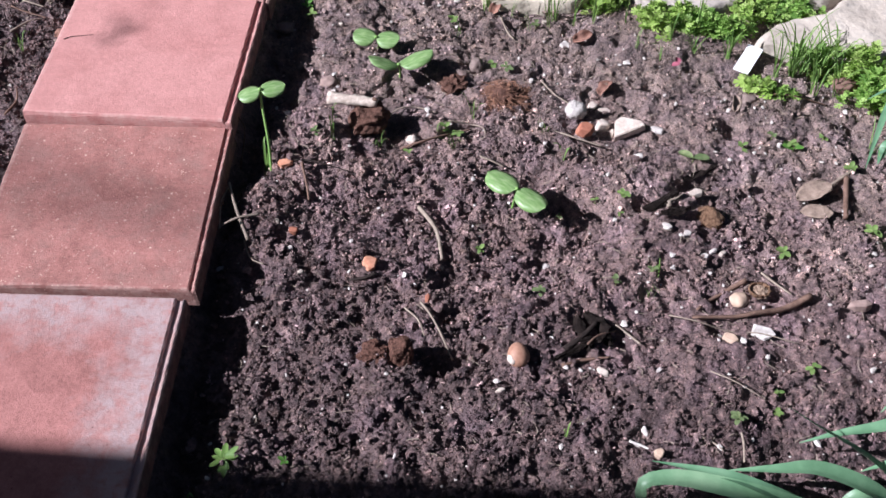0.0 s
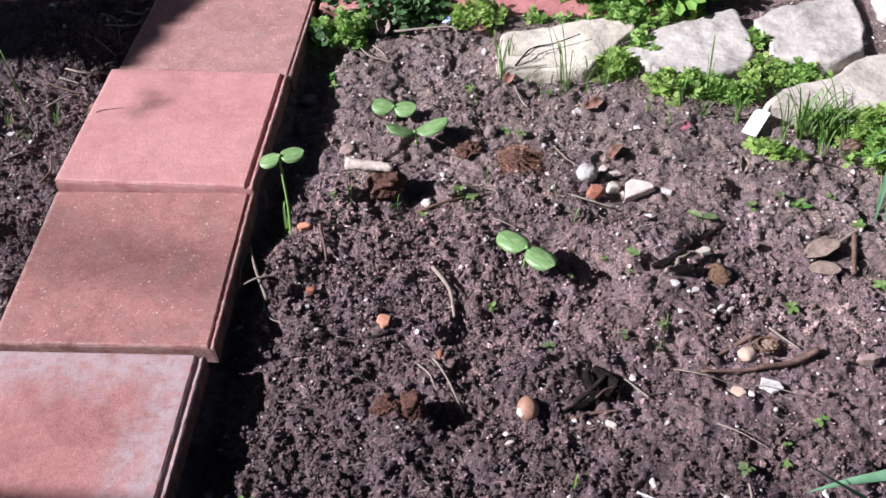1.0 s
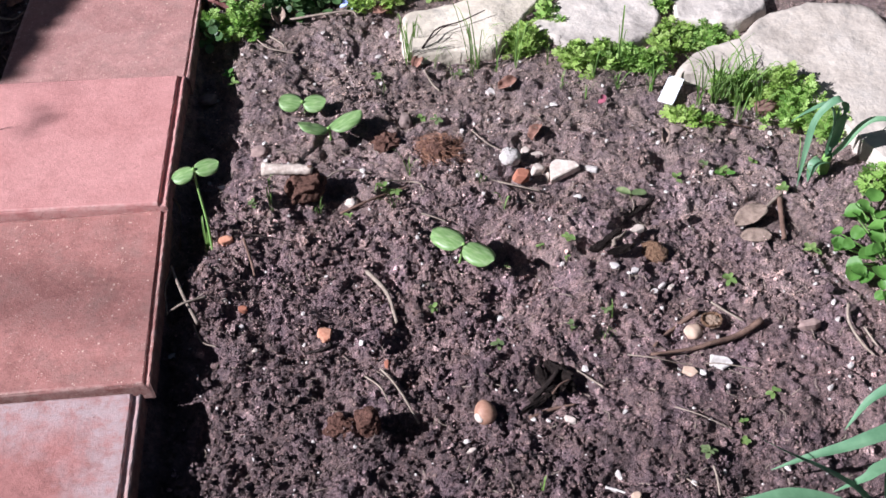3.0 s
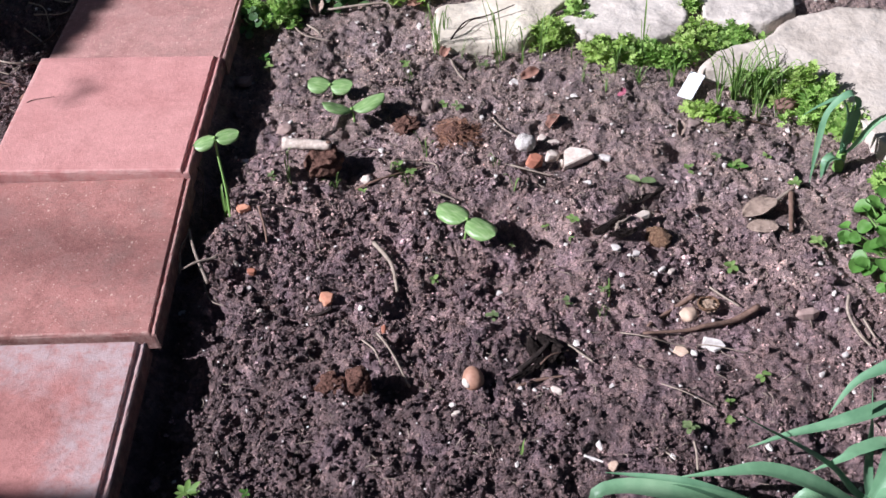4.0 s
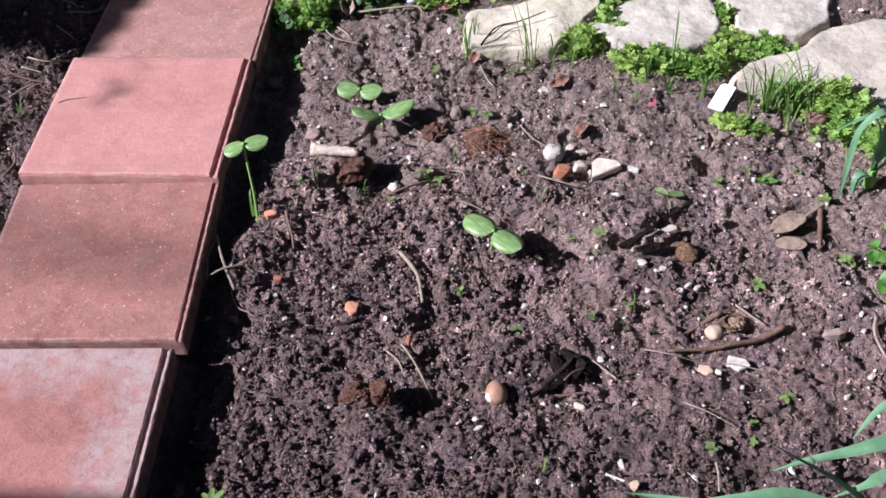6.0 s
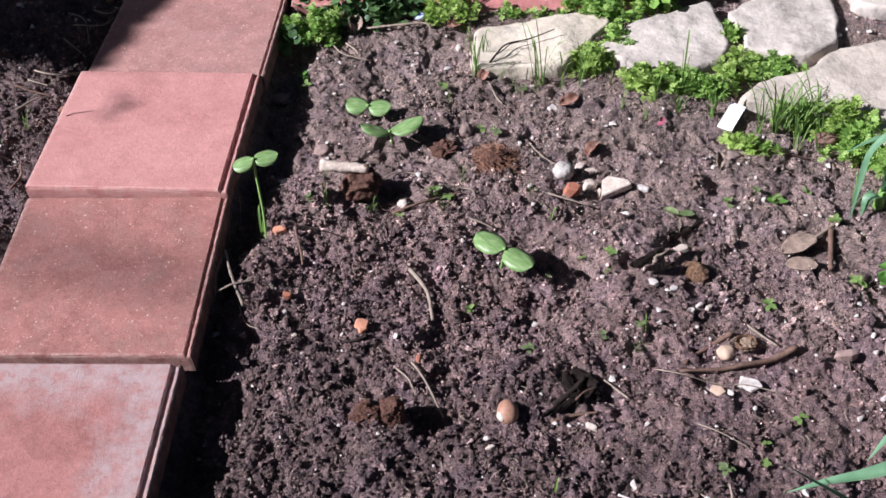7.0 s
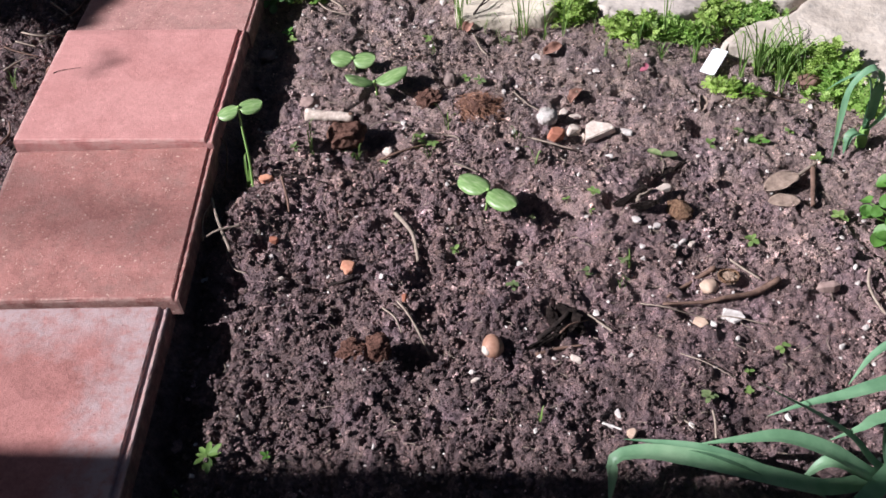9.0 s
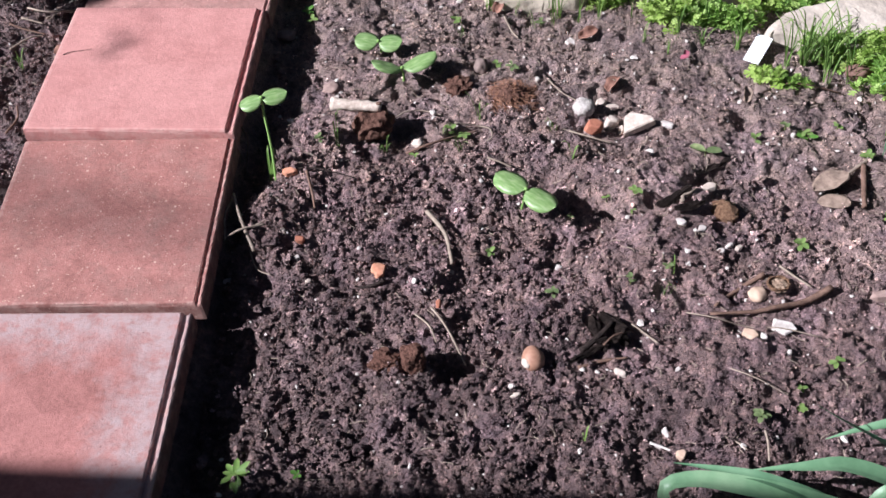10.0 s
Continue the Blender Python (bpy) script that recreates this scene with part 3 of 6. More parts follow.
# unseen wall, added so that its top edge shades the bed's front
WALL_TOP = 2.0
top_end = up_sun(-0.15, -0.205, 0.0, WALL_TOP / 0.78)
caster_wall = mesh_object("shade_wall", box_mesh(-4.5, 1.25, -0.2, 0.0, -0.1, WALL_TOP, 0.01), plaster())
caster_wall.matrix_world = pose(top_end.x, top_end.y, 0, 0, 0, -1.7)
tagged(caster_wall, "unseen plain rendered wall added to shade the front of the bed", "wall", kind="structure")


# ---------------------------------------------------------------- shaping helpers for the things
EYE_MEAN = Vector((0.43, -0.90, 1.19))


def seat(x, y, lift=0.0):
    """Level plan place (x, y) slid down the view ray onto uneven soil, fitting the camera's view."""
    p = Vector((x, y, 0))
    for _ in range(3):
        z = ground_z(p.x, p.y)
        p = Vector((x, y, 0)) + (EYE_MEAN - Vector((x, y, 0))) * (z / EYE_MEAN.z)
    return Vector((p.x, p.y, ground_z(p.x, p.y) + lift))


def spline(points, count):
    """Points along a smooth curve through the given ones."""
    p = [Vector(q) for q in points]
    p = [p[0] * 2 - p[1]] + p + [p[-1] * 2 - p[-2]]
    n = len(p) - 3
    out = []
    for k in range(count):
        u = k / (count - 1) * n
        i = min(int(u), n - 1)
        t = u - i
        a, b, c, d = p[i:i + 4]
        out.append(0.5 * (2 * b + (c - a) * t + (2 * a - 5 * b + 4 * c - d) * t * t + (3 * b - a - 3 * c + d) * t ** 3))
    return out


def tube(bm, points, radius, end_radius=None, sides=6, rough=0.0, count=None, seed=0.0):
    """A tapering round stem along a smooth curve."""
    end_radius = radius if end_radius is None else end_radius
    pts = spline(points, count or 4 * len(points))
    rings = []
    for k, p in enumerate(pts):
        d = (pts[min(k + 1, len(pts) - 1)] - pts[max(k - 1, 0)]).normalized()
        side = d.cross(Vector((0.13, 0.31, 0.94))).normalized()
        up = side.cross(d)
        r = radius + (end_radius - radius) * k / (len(pts) - 1)
        ring = []
        for i in range(sides):
            a = 6.2832 * i / sides
            w = r * (1 + rough * noise.noise(Vector((k * 0.7 + seed, i * 1.3, seed))))
            ring.append(bm.verts.new(p + (side * math.cos(a) + up * math.sin(a)) * w))
        rings.append(ring)
    for a, b in zip(rings, rings[1:]):
        for i in range(sides):
            bm.faces.new((a[i], a[(i + 1) % sides], b[(i + 1) % sides], b[i]))
    bm.faces.new(rings[0][::-1])
    bm.faces.new(rings[-1])
    return bm


def ribbon(bm, points, width, count=16, fold=0.25, tip=0.9, start=0.6, twist=0.0, across=4):
    """A strap leaf along a smooth curve: width widest at a third, pointed at its far end, folded along the midrib."""
    pts = spline(points, count)
    rows = []
    for k, p in enumerate(pts):
        t = k / (count - 1)
        d = (pts[min(k + 1, count - 1)] - pts[max(k - 1, 0)]).normalized()
        side = d.cross(Vector((0, 0, 1)))
        side = side.normalized() if side.length > 0.05 else Vector((1, 0, 0))
        side = Matrix.Rotation(twist * t, 3, d) @ side
        up = side.cross(d).normalized()
        w = 0.5 * width * (start + (1 - start) * min(1, t / 0.35)) * (1 - max(0, (t - 0.35) / 0.65) ** 2 * tip)
        row = []
        for i in range(across + 1):
            s = 2 * i / across - 1
            row.append(bm.verts.new(p + side * s * w + up * fold * abs(s) * w))
        rows.append(row)
    for a, b in zip(rows, rows[1:]):
        for i in range(across):
            bm.faces.new((a[i], a[i + 1], b[i + 1], b[i]))
    return bm


def leaf_mesh(name, length, width, material, cup=0.15, bend=0.2, point=1.0, nt=12, na=6, wave=0.0, thick=0.0):
    """A broad leaf lying along +x from its stalk at the origin, its face up."""
    bm = bmesh.new()
    rows = []
    for k in range(nt + 1):
        t = k / nt
        w = max(0.0, 1 - abs(2 * t ** point - 1) ** 2.3) ** 0.55 * width / 2
        row = []
        for i in range(na + 1):
            s = 2 * i / na - 1
            z = cup * w * s * s - bend * length * t * t + wave * length * noise.noise(Vector((t * 4, s * 2, length * 91)))
            z += -0.02 * length * math.exp(-(s * 5) ** 2)
            row.append(bm.verts.new((length * t, w * s, z)))
        rows.append(row)
    for a, b in zip(rows, rows[1:]):
        for i in range(na):
            bm.faces.new((a[i], b[i], b[i + 1], a[i + 1]))
    bmesh.ops.remove_doubles(bm, verts=bm.verts, dist=1e-5)
    if thick:
        bmesh.ops.solidify(bm, geom=bm.faces[:], thickness=thick)
    bmesh.ops.recalc_face_normals(bm, faces=bm.faces)
    me = bpy.data.meshes.new(name)
    bm.to_mesh(me)
    bm.free()
    me.polygons.foreach_set("use_smooth", [True] * len(me.polygons))
    me.materials.append(material)
    return me


def holder(name, at, label, category, group=""):
    ob = new(name)
    ob.empty_display_size = 0.01
    ob.location = at
    return tagged(ob, label, category, group)


def piece(name, me, parent, m, label=""):
    ob = new(name, me)
    ob.parent = parent
    ob.matrix_basis = m
    if label:
        ob["label"] = label
    return ob


def leaf_green(name, base, vein, dark, scale=60, rough=0.5, trans=0.25, spec=0.4):
    n = Nodes(name, rough, spec)
    col = n.ramp(n.noise(scale, 4, 0.6), [(0.3, dark), (0.5, base), (0.75, vein)])
    tone = n.ramp(n.random(), [(0.0, (0.85, 0.88, 0.85)), (1.0, (1.12, 1.08, 1.05))])
    n.colour(n.mix(1.0, col, tone, "MULTIPLY"))
    n.bump(n.noise(scale * 5, 4), 0.3, 0.0008)
    return n.leafy(trans).mat


def cotyledon_green():
    n = Nodes("cotyledon", 0.38, 0.5)
    stretch = n.tree.nodes.new("ShaderNodeMapping")
    stretch.inputs["Scale"].default_value = (0.22, 1.0, 0.2)
    n.link(n.coord.outputs["Object"], stretch.inputs["Vector"])
    veins = n.tree.nodes.new("ShaderNodeTexNoise")
    veins.inputs["Scale"].default_value, veins.inputs["Detail"].default_value = 260, 3
    n.link(stretch.outputs["Vector"], veins.inputs["Vector"])
    col = n.ramp(veins.outputs["Fac"], [(0.34, (0.185, 0.32, 0.105)), (0.50, (0.255, 0.40, 0.155)), (0.66, (0.35, 0.48, 0.235))])
    col = n.mix(0.6, col, n.ramp(n.noise(75, 3), [(0.3, (0.75, 0.8, 0.75)), (0.7, (1.15, 1.12, 1.1))]), "MULTIPLY")
    n.colour(col)
    n.bump(veins.outputs["Fac"], 0.5, 0.0012)
    return n.leafy(0.25).mat


def foliage_green(name, dark, base, light, rough=0.55, trans=0.25):
    n = Nodes(name, rough, 0.35)
    n.colour(n.ramp(n.random("island"), [(0.0, dark), (0.45, base), (1.0, light)]))
    return n.leafy(trans).mat


def plain_mix(name, a, b, scale=60, rough=0.8, bump=0.4, depth=0.001, spec=0.3):
    n = Nodes(name, rough, spec)
    n.colour(n.ramp(n.noise(scale, 5, 0.65), [(0.3, a), (0.7, b)]))
    n.bump(n.noise(scale * 4, 5, 0.7), bump, depth)
    return n.mat


COTYLEDON = cotyledon_green()
STEM = plain_mix("green_stem", (0.16, 0.30, 0.07), (0.24, 0.40, 0.12), 80, 0.6, 0.2)
def strap_green():
    n = Nodes("blue_green_blade", 0.42, 0.5)
    col = n.ramp(n.noise(22, 4, 0.6), [(0.3, (0.105, 0.225, 0.125)), (0.5, (0.165, 0.315, 0.185)), (0.75, (0.25, 0.41, 0.255))])
    n.colour(n.mix(1.0, col, n.ramp(n.random(), [(0.0, (0.82, 0.86, 0.84)), (1.0, (1.15, 1.10, 1.05))]), "MULTIPLY"))
    n.bump(n.noise(300, 3), 0.25, 0.0008)
    return n.leafy(0.25).mat


LEEK = strap_green()
GRASS = leaf_green("grass_blade", (0.20, 0.33, 0.09), (0.33, 0.44, 0.16), (0.12, 0.23, 0.06), 40, trans=0.35)
CLOVER = leaf_green("round_leaf", (0.10, 0.23, 0.045), (0.15, 0.29, 0.075), (0.065, 0.165, 0.03), 50)
WEED = foliage_green("bright_weed", (0.13, 0.26, 0.05), (0.28, 0.46, 0.10), (0.44, 0.60, 0.19), 0.55, 0.40)
WEED_PALE = foliage_green("yellowish_weed", (0.17, 0.28, 0.055), (0.34, 0.50, 0.11), (0.50, 0.63, 0.21), 0.55, 0.40)
MALLOW = foliage_green("lobed_leaf", (0.07, 0.18, 0.03), (0.14, 0.30, 0.045), (0.24, 0.41, 0.09))
IVY = foliage_green("dark_round_leaf", (0.04, 0.085, 0.03), (0.085, 0.165, 0.058), (0.18, 0.275, 0.12), 0.45)
SPROUT = leaf_green("sprout_leaf", (0.21, 0.32, 0.10), (0.36, 0.45, 0.19), (0.13, 0.21, 0.06), 90, 0.6, 0.3)
SPROUT_DULL = leaf_green("dull_sprout_leaf", (0.17, 0.23, 0.10), (0.29, 0.34, 0.17), (0.11, 0.155, 0.065), 90, 0.65, 0.25)
STALK = plain_mix("weed_stalk", (0.12, 0.16, 0.05), (0.22, 0.22, 0.10), 60, 0.7, 0.2)


# ---------------------------------------------------------------- cucumber seedlings
def seedling(base, top, leaves, label):
    """leaves: yaw, pitch, roll in degrees, length, width."""
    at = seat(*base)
    ob = holder("cucumber_seedling", at, label, "seedling", "young cucumber plants in the bed")
    t = Vector(top)
    bm = tube(bmesh.new(), [(0, 0, -0.01), t * 0.35 + Vector((0.002, 0.001, 0)), t * 0.8, t], 0.0021, 0.0016, 8)
    part("stem", bm, STEM, ob, smooth=True)
    for yaw, pitch, roll, length, width in leaves:
        me = leaf_mesh("cotyledon", length, width, COTYLEDON, cup=-0.32, bend=0.12, point=0.95, wave=0.02, thick=0.0009)
        piece("cotyledon", me, ob, Matrix.Translation(t) @ pose(0, 0, 0, 0, 0, yaw) @ pose(0, 0, 0, roll, -pitch, 0))
    bm = bmesh.new()
    bmesh.ops.create_icosphere(bm, subdivisions=2, radius=0.0028)
    bmesh.ops.translate(bm, vec=t + Vector((0, 0, 0.001)), verts=bm.verts)
    part("bud", bm, STEM, ob, "pale green bud", smooth=True)
    return ob


seedling((0.406, 0.206), (0.008, -0.0175, 0.062), [(141, 6, 0, 0.052, 0.040), (-38, 4, 0, 0.049, 0.039)], "young cucumber seedling with two broad bright cotyledons")
seedling((0.226, 0.478), (0.002, -0.012, 0.035), [(30, 16, -16, 0.058, 0.048), (184, 30, 16, 0.049, 0.040)], "cucumber seedling with one cotyledon turned from the light")
seedling((0.186, 0.548), (0.0, -0.012, 0.030), [(172, 12, -10, 0.038, 0.037), (-6, 10, 10, 0.038, 0.037)], "small cucumber seedling with two oval cotyledons")
seedling((0.056, 0.262), (-0.009, 0.053, 0.112), [(194, -6, -8, 0.033, 0.029), (18, 8, 8, 0.036, 0.031)], "leggy cucumber seedling on a long leaning stem beside the slabs")


# ---------------------------------------------------------------- grass
def grass_tuft(x, y, blades, label, seed, height=0.08, spread=0.6, width=0.0028, lean=(0.0, 0.0)):
    r = random.Random(seed)
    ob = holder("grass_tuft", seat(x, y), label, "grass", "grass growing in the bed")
    for k in range(blades):
        a, h = r.uniform(0, 6.28), height * r.uniform(0.55, 1.1)
        out = spread * h * r.uniform(0.3, 1.35)
        dx, dy = out * math.cos(a) + lean[0] * h, out * math.sin(a) + lean[1] * h
        s = Vector((r.uniform(-0.004, 0.004), r.uniform(-0.004, 0.004), -0.004))
        droop = r.uniform(0.55, 1.0)
        bm = ribbon(bmesh.new(), [s, s + Vector((dx * 0.25, dy * 0.25, h * 0.5)), s + Vector((dx * 0.6, dy * 0.6, h * 0.85)), s + Vector((dx, dy, h * droop))],
                    width * r.uniform(0.55, 1.0), 9, 0.4, 0.97, 0.8, r.uniform(-0.6, 0.6), 2)
        part("blade", bm, GRASS, ob, smooth=True)
    return ob


grass_tuft(0.053, 0.268, 5, "short bright grass round a seedling's stem", 1, 0.055, 0.25, 0.0035, (-0.05, 0.2))
grass_tuft(0.140, 0.335, 4, "thin grass shoot beside a piece of wood", 2, 0.075, 0.15, 0.0025, (0.12, 0.1))
grass_tuft(0.357, 0.650, 13, "thin upright grass by the cream flagstone", 3, 0.11, 0.3, 0.0022)
grass_tuft(0.372, 0.70, 4, "thin upright grass by the cream flagstone", 4, 0.095, 0.3, 0.0022)
grass_tuft(0.470, 0.625, 14, "grass tuft in front of the cream flagstone", 5, 0.11, 0.75, 0.0022)
grass_tuft(0.462, 0.615, 3, "tall thin grass before the cream flagstone", 25, 0.15, 0.25, 0.0026, (-0.1, 0.2))
grass_tuft(0.502, 0.618, 3, "tall thin grass before the cream flagstone", 26, 0.12, 0.3, 0.0024, (0.0, 0.1))
grass_tuft(0.90, 0.462, 8, "thin grass shoots before the broad flagstone", 27, 0.10, 0.6, 0.0026)
grass_tuft(0.815, 0.500, 8, "yellowish grass beside the plant label", 28, 0.085, 0.6, 0.0028)
grass_tuft(0.66, 0.585, 6, "thin grass among bright weeds", 29, 0.075, 0.5, 0.0024)
grass_tuft(0.535, 0.625, 4, "grass tuft in front of the cream flagstone", 6, 0.105, 0.35, 0.0022)
grass_tuft(0.590, 0.625, 2, "single thin grass shoots", 7, 0.07, 0.2, 0.0025)
grass_tuft(0.70, 0.605, 3, "tall grass shoot before the grey flagstone", 8, 0.14, 0.15, 0.0028)
grass_tuft(0.745, 0.545, 9, "yellowish grass tuft beside the plant label", 9, 0.065, 0.5, 0.0032)
grass_tuft(0.695, 0.555, 7, "yellowish low grass tuft", 10, 0.045, 0.7, 0.003)
grass_tuft(0.640, 0.545, 4, "sparse thin grass in bare soil", 11, 0.045, 0.4, 0.002)
grass_tuft(0.840, 0.505, 22, "dense grass at the foot of the broad flagstone", 12, 0.115, 0.6, 0.0032)
grass_tuft(0.872, 0.490, 20, "dense grass at the foot of the broad flagstone", 13, 0.105, 0.7, 0.003)
grass_tuft(0.905, 0.512, 16, "dense grass at the foot of the broad flagstone", 30, 0.10, 0.8, 0.0032)
grass_tuft(0.858, 0.512, 12, "dense grass at the foot of the broad flagstone", 31, 0.085, 0.9, 0.0030)
grass_tuft(0.865, 0.455, 6, "thin grass shoots in front of the weeds", 14, 0.07, 0.4, 0.0025)
grass_tuft(0.592, 0.052, 5, "fine low grass in open soil", 15, 0.04, 0.3, 0.0018)
grass_tuft(0.605, 0.098, 4, "fine low grass in open soil", 16, 0.03, 0.4, 0.0018)
grass_tuft(0.484, 0.305, 2, "single short grass shoot", 17, 0.045, 0.3, 0.003)
grass_tuft(-0.446, 0.535, 1, "long single grass blade on the soil behind the slabs", 18, 0.15, 0.5, 0.004, (-0.5, 0.2))
grass_tuft(-0.39, 0.515, 5, "low dry grass behind the slabs", 19, 0.05, 0.4, 0.002)
grass_tuft(0.325, 0.84, 5, "grass shoots in the joint of the cross path", 20, 0.07, 0.4, 0.004)
for i, (x, y, h) in enumerate(((0.316, 0.582, 0.04), (0.345, 0.385, 0.045), (0.294, 0.358, 0.035), (0.455, 0.362, 0.04), (0.322, 0.321, 0.04), (0.209, 0.324, 0.03),
                               (0.43, 0.60, 0.05), (0.60, 0.56, 0.05), (0.40, 0.64, 0.06), (0.93, 0.33, 0.05), (-0.47, 0.50, 0.05), (-0.42, 0.47, 0.04))):
    grass_tuft(x, y, 4, "sparse thin grass shoots in crumbly soil", 50 + i, h, 0.6, 0.0018)
grass_tuft(0.040, -0.268, 3, "grass blades in the shade at the bed's front", 22, 0.07, 0.9, 0.006)
grass_tuft(0.135, -0.300, 2, "grass blades in the shade at the bed's front", 23, 0.06, 0.9, 0.006)
grass_tuft(0.48, -0.16, 3, "short yellowish grass shoot", 21, 0.035, 0.3, 0.0022)


# ---------------------------------------------------------------- leafy weeds
def template(kind):
    """Outline of a leaflet along +x as a fan: vertices and triangles."""
    if kind == "cut":
        pts = [(0, 0, 0)]
        for i, (a, l) in enumerate(((-1.9, 0.42), (-1.15, 0.72), (-0.5, 0.9), (0.0, 1.0), (0.5, 0.9), (1.15, 0.72), (1.9, 0.42))):
            c, d = math.cos(a), math.sin(a)
            up = 0.10 * (i % 2) - 0.12 * l * l
            pts += [(0.18 + 0.17 * math.cos(a - 0.32), 0.17 * math.sin(a - 0.32), 0), (0.18 + 0.70 * l * c + 0.13 * d, 0.70 * l * d - 0.13 * c, up),
                    (0.18 + 0.82 * l * c, 0.82 * l * d, up - 0.03), (0.18 + 0.66 * l * c - 0.13 * d, 0.66 * l * d + 0.13 * c, up)]
        pts.append((0.02, 0.03, 0))
        v = np.array([(0.2, 0, -0.04)] + pts)
        return v, np.array([(0, 1 + i, 1 + (i + 1) % len(pts)) for i in range(len(pts))])
    if kind == "round":
        pts = [(0.5 + 0.5 * math.cos(a), 0.5 * math.sin(a), 0.06 * abs(math.sin(a))) for a in [math.pi * (1 - 2 * i / 10) for i in range(10)]]
    else:
        pts, lobes = [(0, 0, 0)], {"lobed": 5, "toothed": 7}[kind]
        m = lobes * 3
        for i in range(m + 1):
            a = -1.75 + 3.5 * i / m
            r = (0.62 + 0.38 * abs(math.cos(lobes * a / 2 * 0.9))) * (0.75 + 0.25 * math.cos(a))
            pts.append((0.25 + 0.75 * r * math.cos(a), 0.75 * r * math.sin(a), 0.10 * r * math.sin(a) ** 2))
    mid = (0.45, 0, -0.05)
    v = np.array([mid] + pts)
    n = len(pts)
    f = np.array([(0, 1 + i, 1 + (i + 1) % n) for i in range(n)])
    return v, f


def foliage(name, leaves, kind, material, parent):
    """leaves: rows of x, y, z, yaw, pitch, roll, size."""
    v, f = template(kind)
    L = np.array(leaves)
    out = []
    for x, y, z, yaw, pitch, roll, size in L:
        m = np.array(Euler((roll, -pitch, yaw)).to_matrix())
        out.append((v * size) @ m.T + (x, y, z))
    faces = f[None] + (np.arange(len(L)) * len(v))[:, None, None]
    me = array_mesh(name, np.concatenate(out), faces.reshape(-1, 3), material, False)
    ob = new(name, me)
    ob.parent = parent
    return ob


def weed_clump(name, x, y, rx, ry, height, count, size, kind, material, label, category, seed, tilt=0.5, group="", shells=1.0):
    r = random.Random(seed)
    at = Vector((x, y, ground_z(x, y)))
    ob = holder(name, at, label, category, group)
    leaves, bm = [], bmesh.new()
    for k in range(count):
        a, q = r.uniform(0, 6.28), math.sqrt(r.random())
        wob = 1 + 0.35 * noise.noise(Vector((math.cos(a) * 1.5, math.sin(a) * 1.5, seed)))
        px, py = rx * q * math.cos(a) * wob, ry * q * math.sin(a) * wob
        h = height * (1 - 0.75 * q * q) * r.uniform(0.35, 1.0) ** shells * (0.75 + 0.5 * abs(noise.noise(Vector((px * 30, py * 30, seed)))) * 2)
        gz = max(ground_z(x + px, y + py), 0) - at.z
        yaw = a + r.gauss(0, 1.0)
        leaves.append((px, py, gz + h, yaw, r.gauss(0.1, tilt), r.gauss(0, tilt), size * r.uniform(0.6, 1.25)))
        if k % 3 == 0:
            tube(bm, [(px * 0.55, py * 0.55, gz - 0.004), (px * 0.75, py * 0.75, gz + h * 0.6), (px, py, gz + h)], size * 0.055, size * 0.035, 3, count=4)
    foliage("foliage", leaves, kind, material, ob)
    part("stem", bm, STALK, ob)
    return ob


def feathery_weed(x, y, rx, ry, height, shoots, size, material, label, seed, group=""):
    """Many short shoots, each a rosette of finely cut leaves."""
    r = random.Random(seed)
    at = Vector((x, y, ground_z(x, y)))
    ob = holder("weed", at, label, "weed", group)
    leaves, bm = [], bmesh.new()
    for k in range(shoots):
        a, q = r.uniform(0, 6.28), math.sqrt(r.random())
        wob = 1 + 0.5 * noise.noise(Vector((math.cos(a) * 1.5, math.sin(a) * 1.5, seed)))
        px, py = rx * q * math.cos(a) * wob, ry * q * math.sin(a) * wob
        h = height * (1 - 0.55 * q * q) * r.uniform(0.35, 1.15)
        gz = max(ground_z(x + px, y + py), 0) - at.z
        lx, ly = px + r.gauss(0, 0.006), py + r.gauss(0, 0.006)
        tube(bm, [(px * 0.8, py * 0.8, gz - 0.004), (px, py, gz + h * 0.6), (lx, ly, gz + h)], 0.0008, 0.0005, 3, count=4)
        turn = r.uniform(0, 6.28)
        for j in range(r.randint(5, 8)):
            b = turn + 2.4 * j
            up = 1.05 - 0.20 * j + r.gauss(0, 0.2)
            leaves.append((lx, ly, gz + h - 0.0022 * j, b, up, r.gauss(0, 0.35), size * r.uniform(0.6, 1.2) * (0.65 + 0.09 * j)))
    foliage("foliage", leaves, "cut", material, ob)
    part("stem", bm, STALK, ob)
    return ob


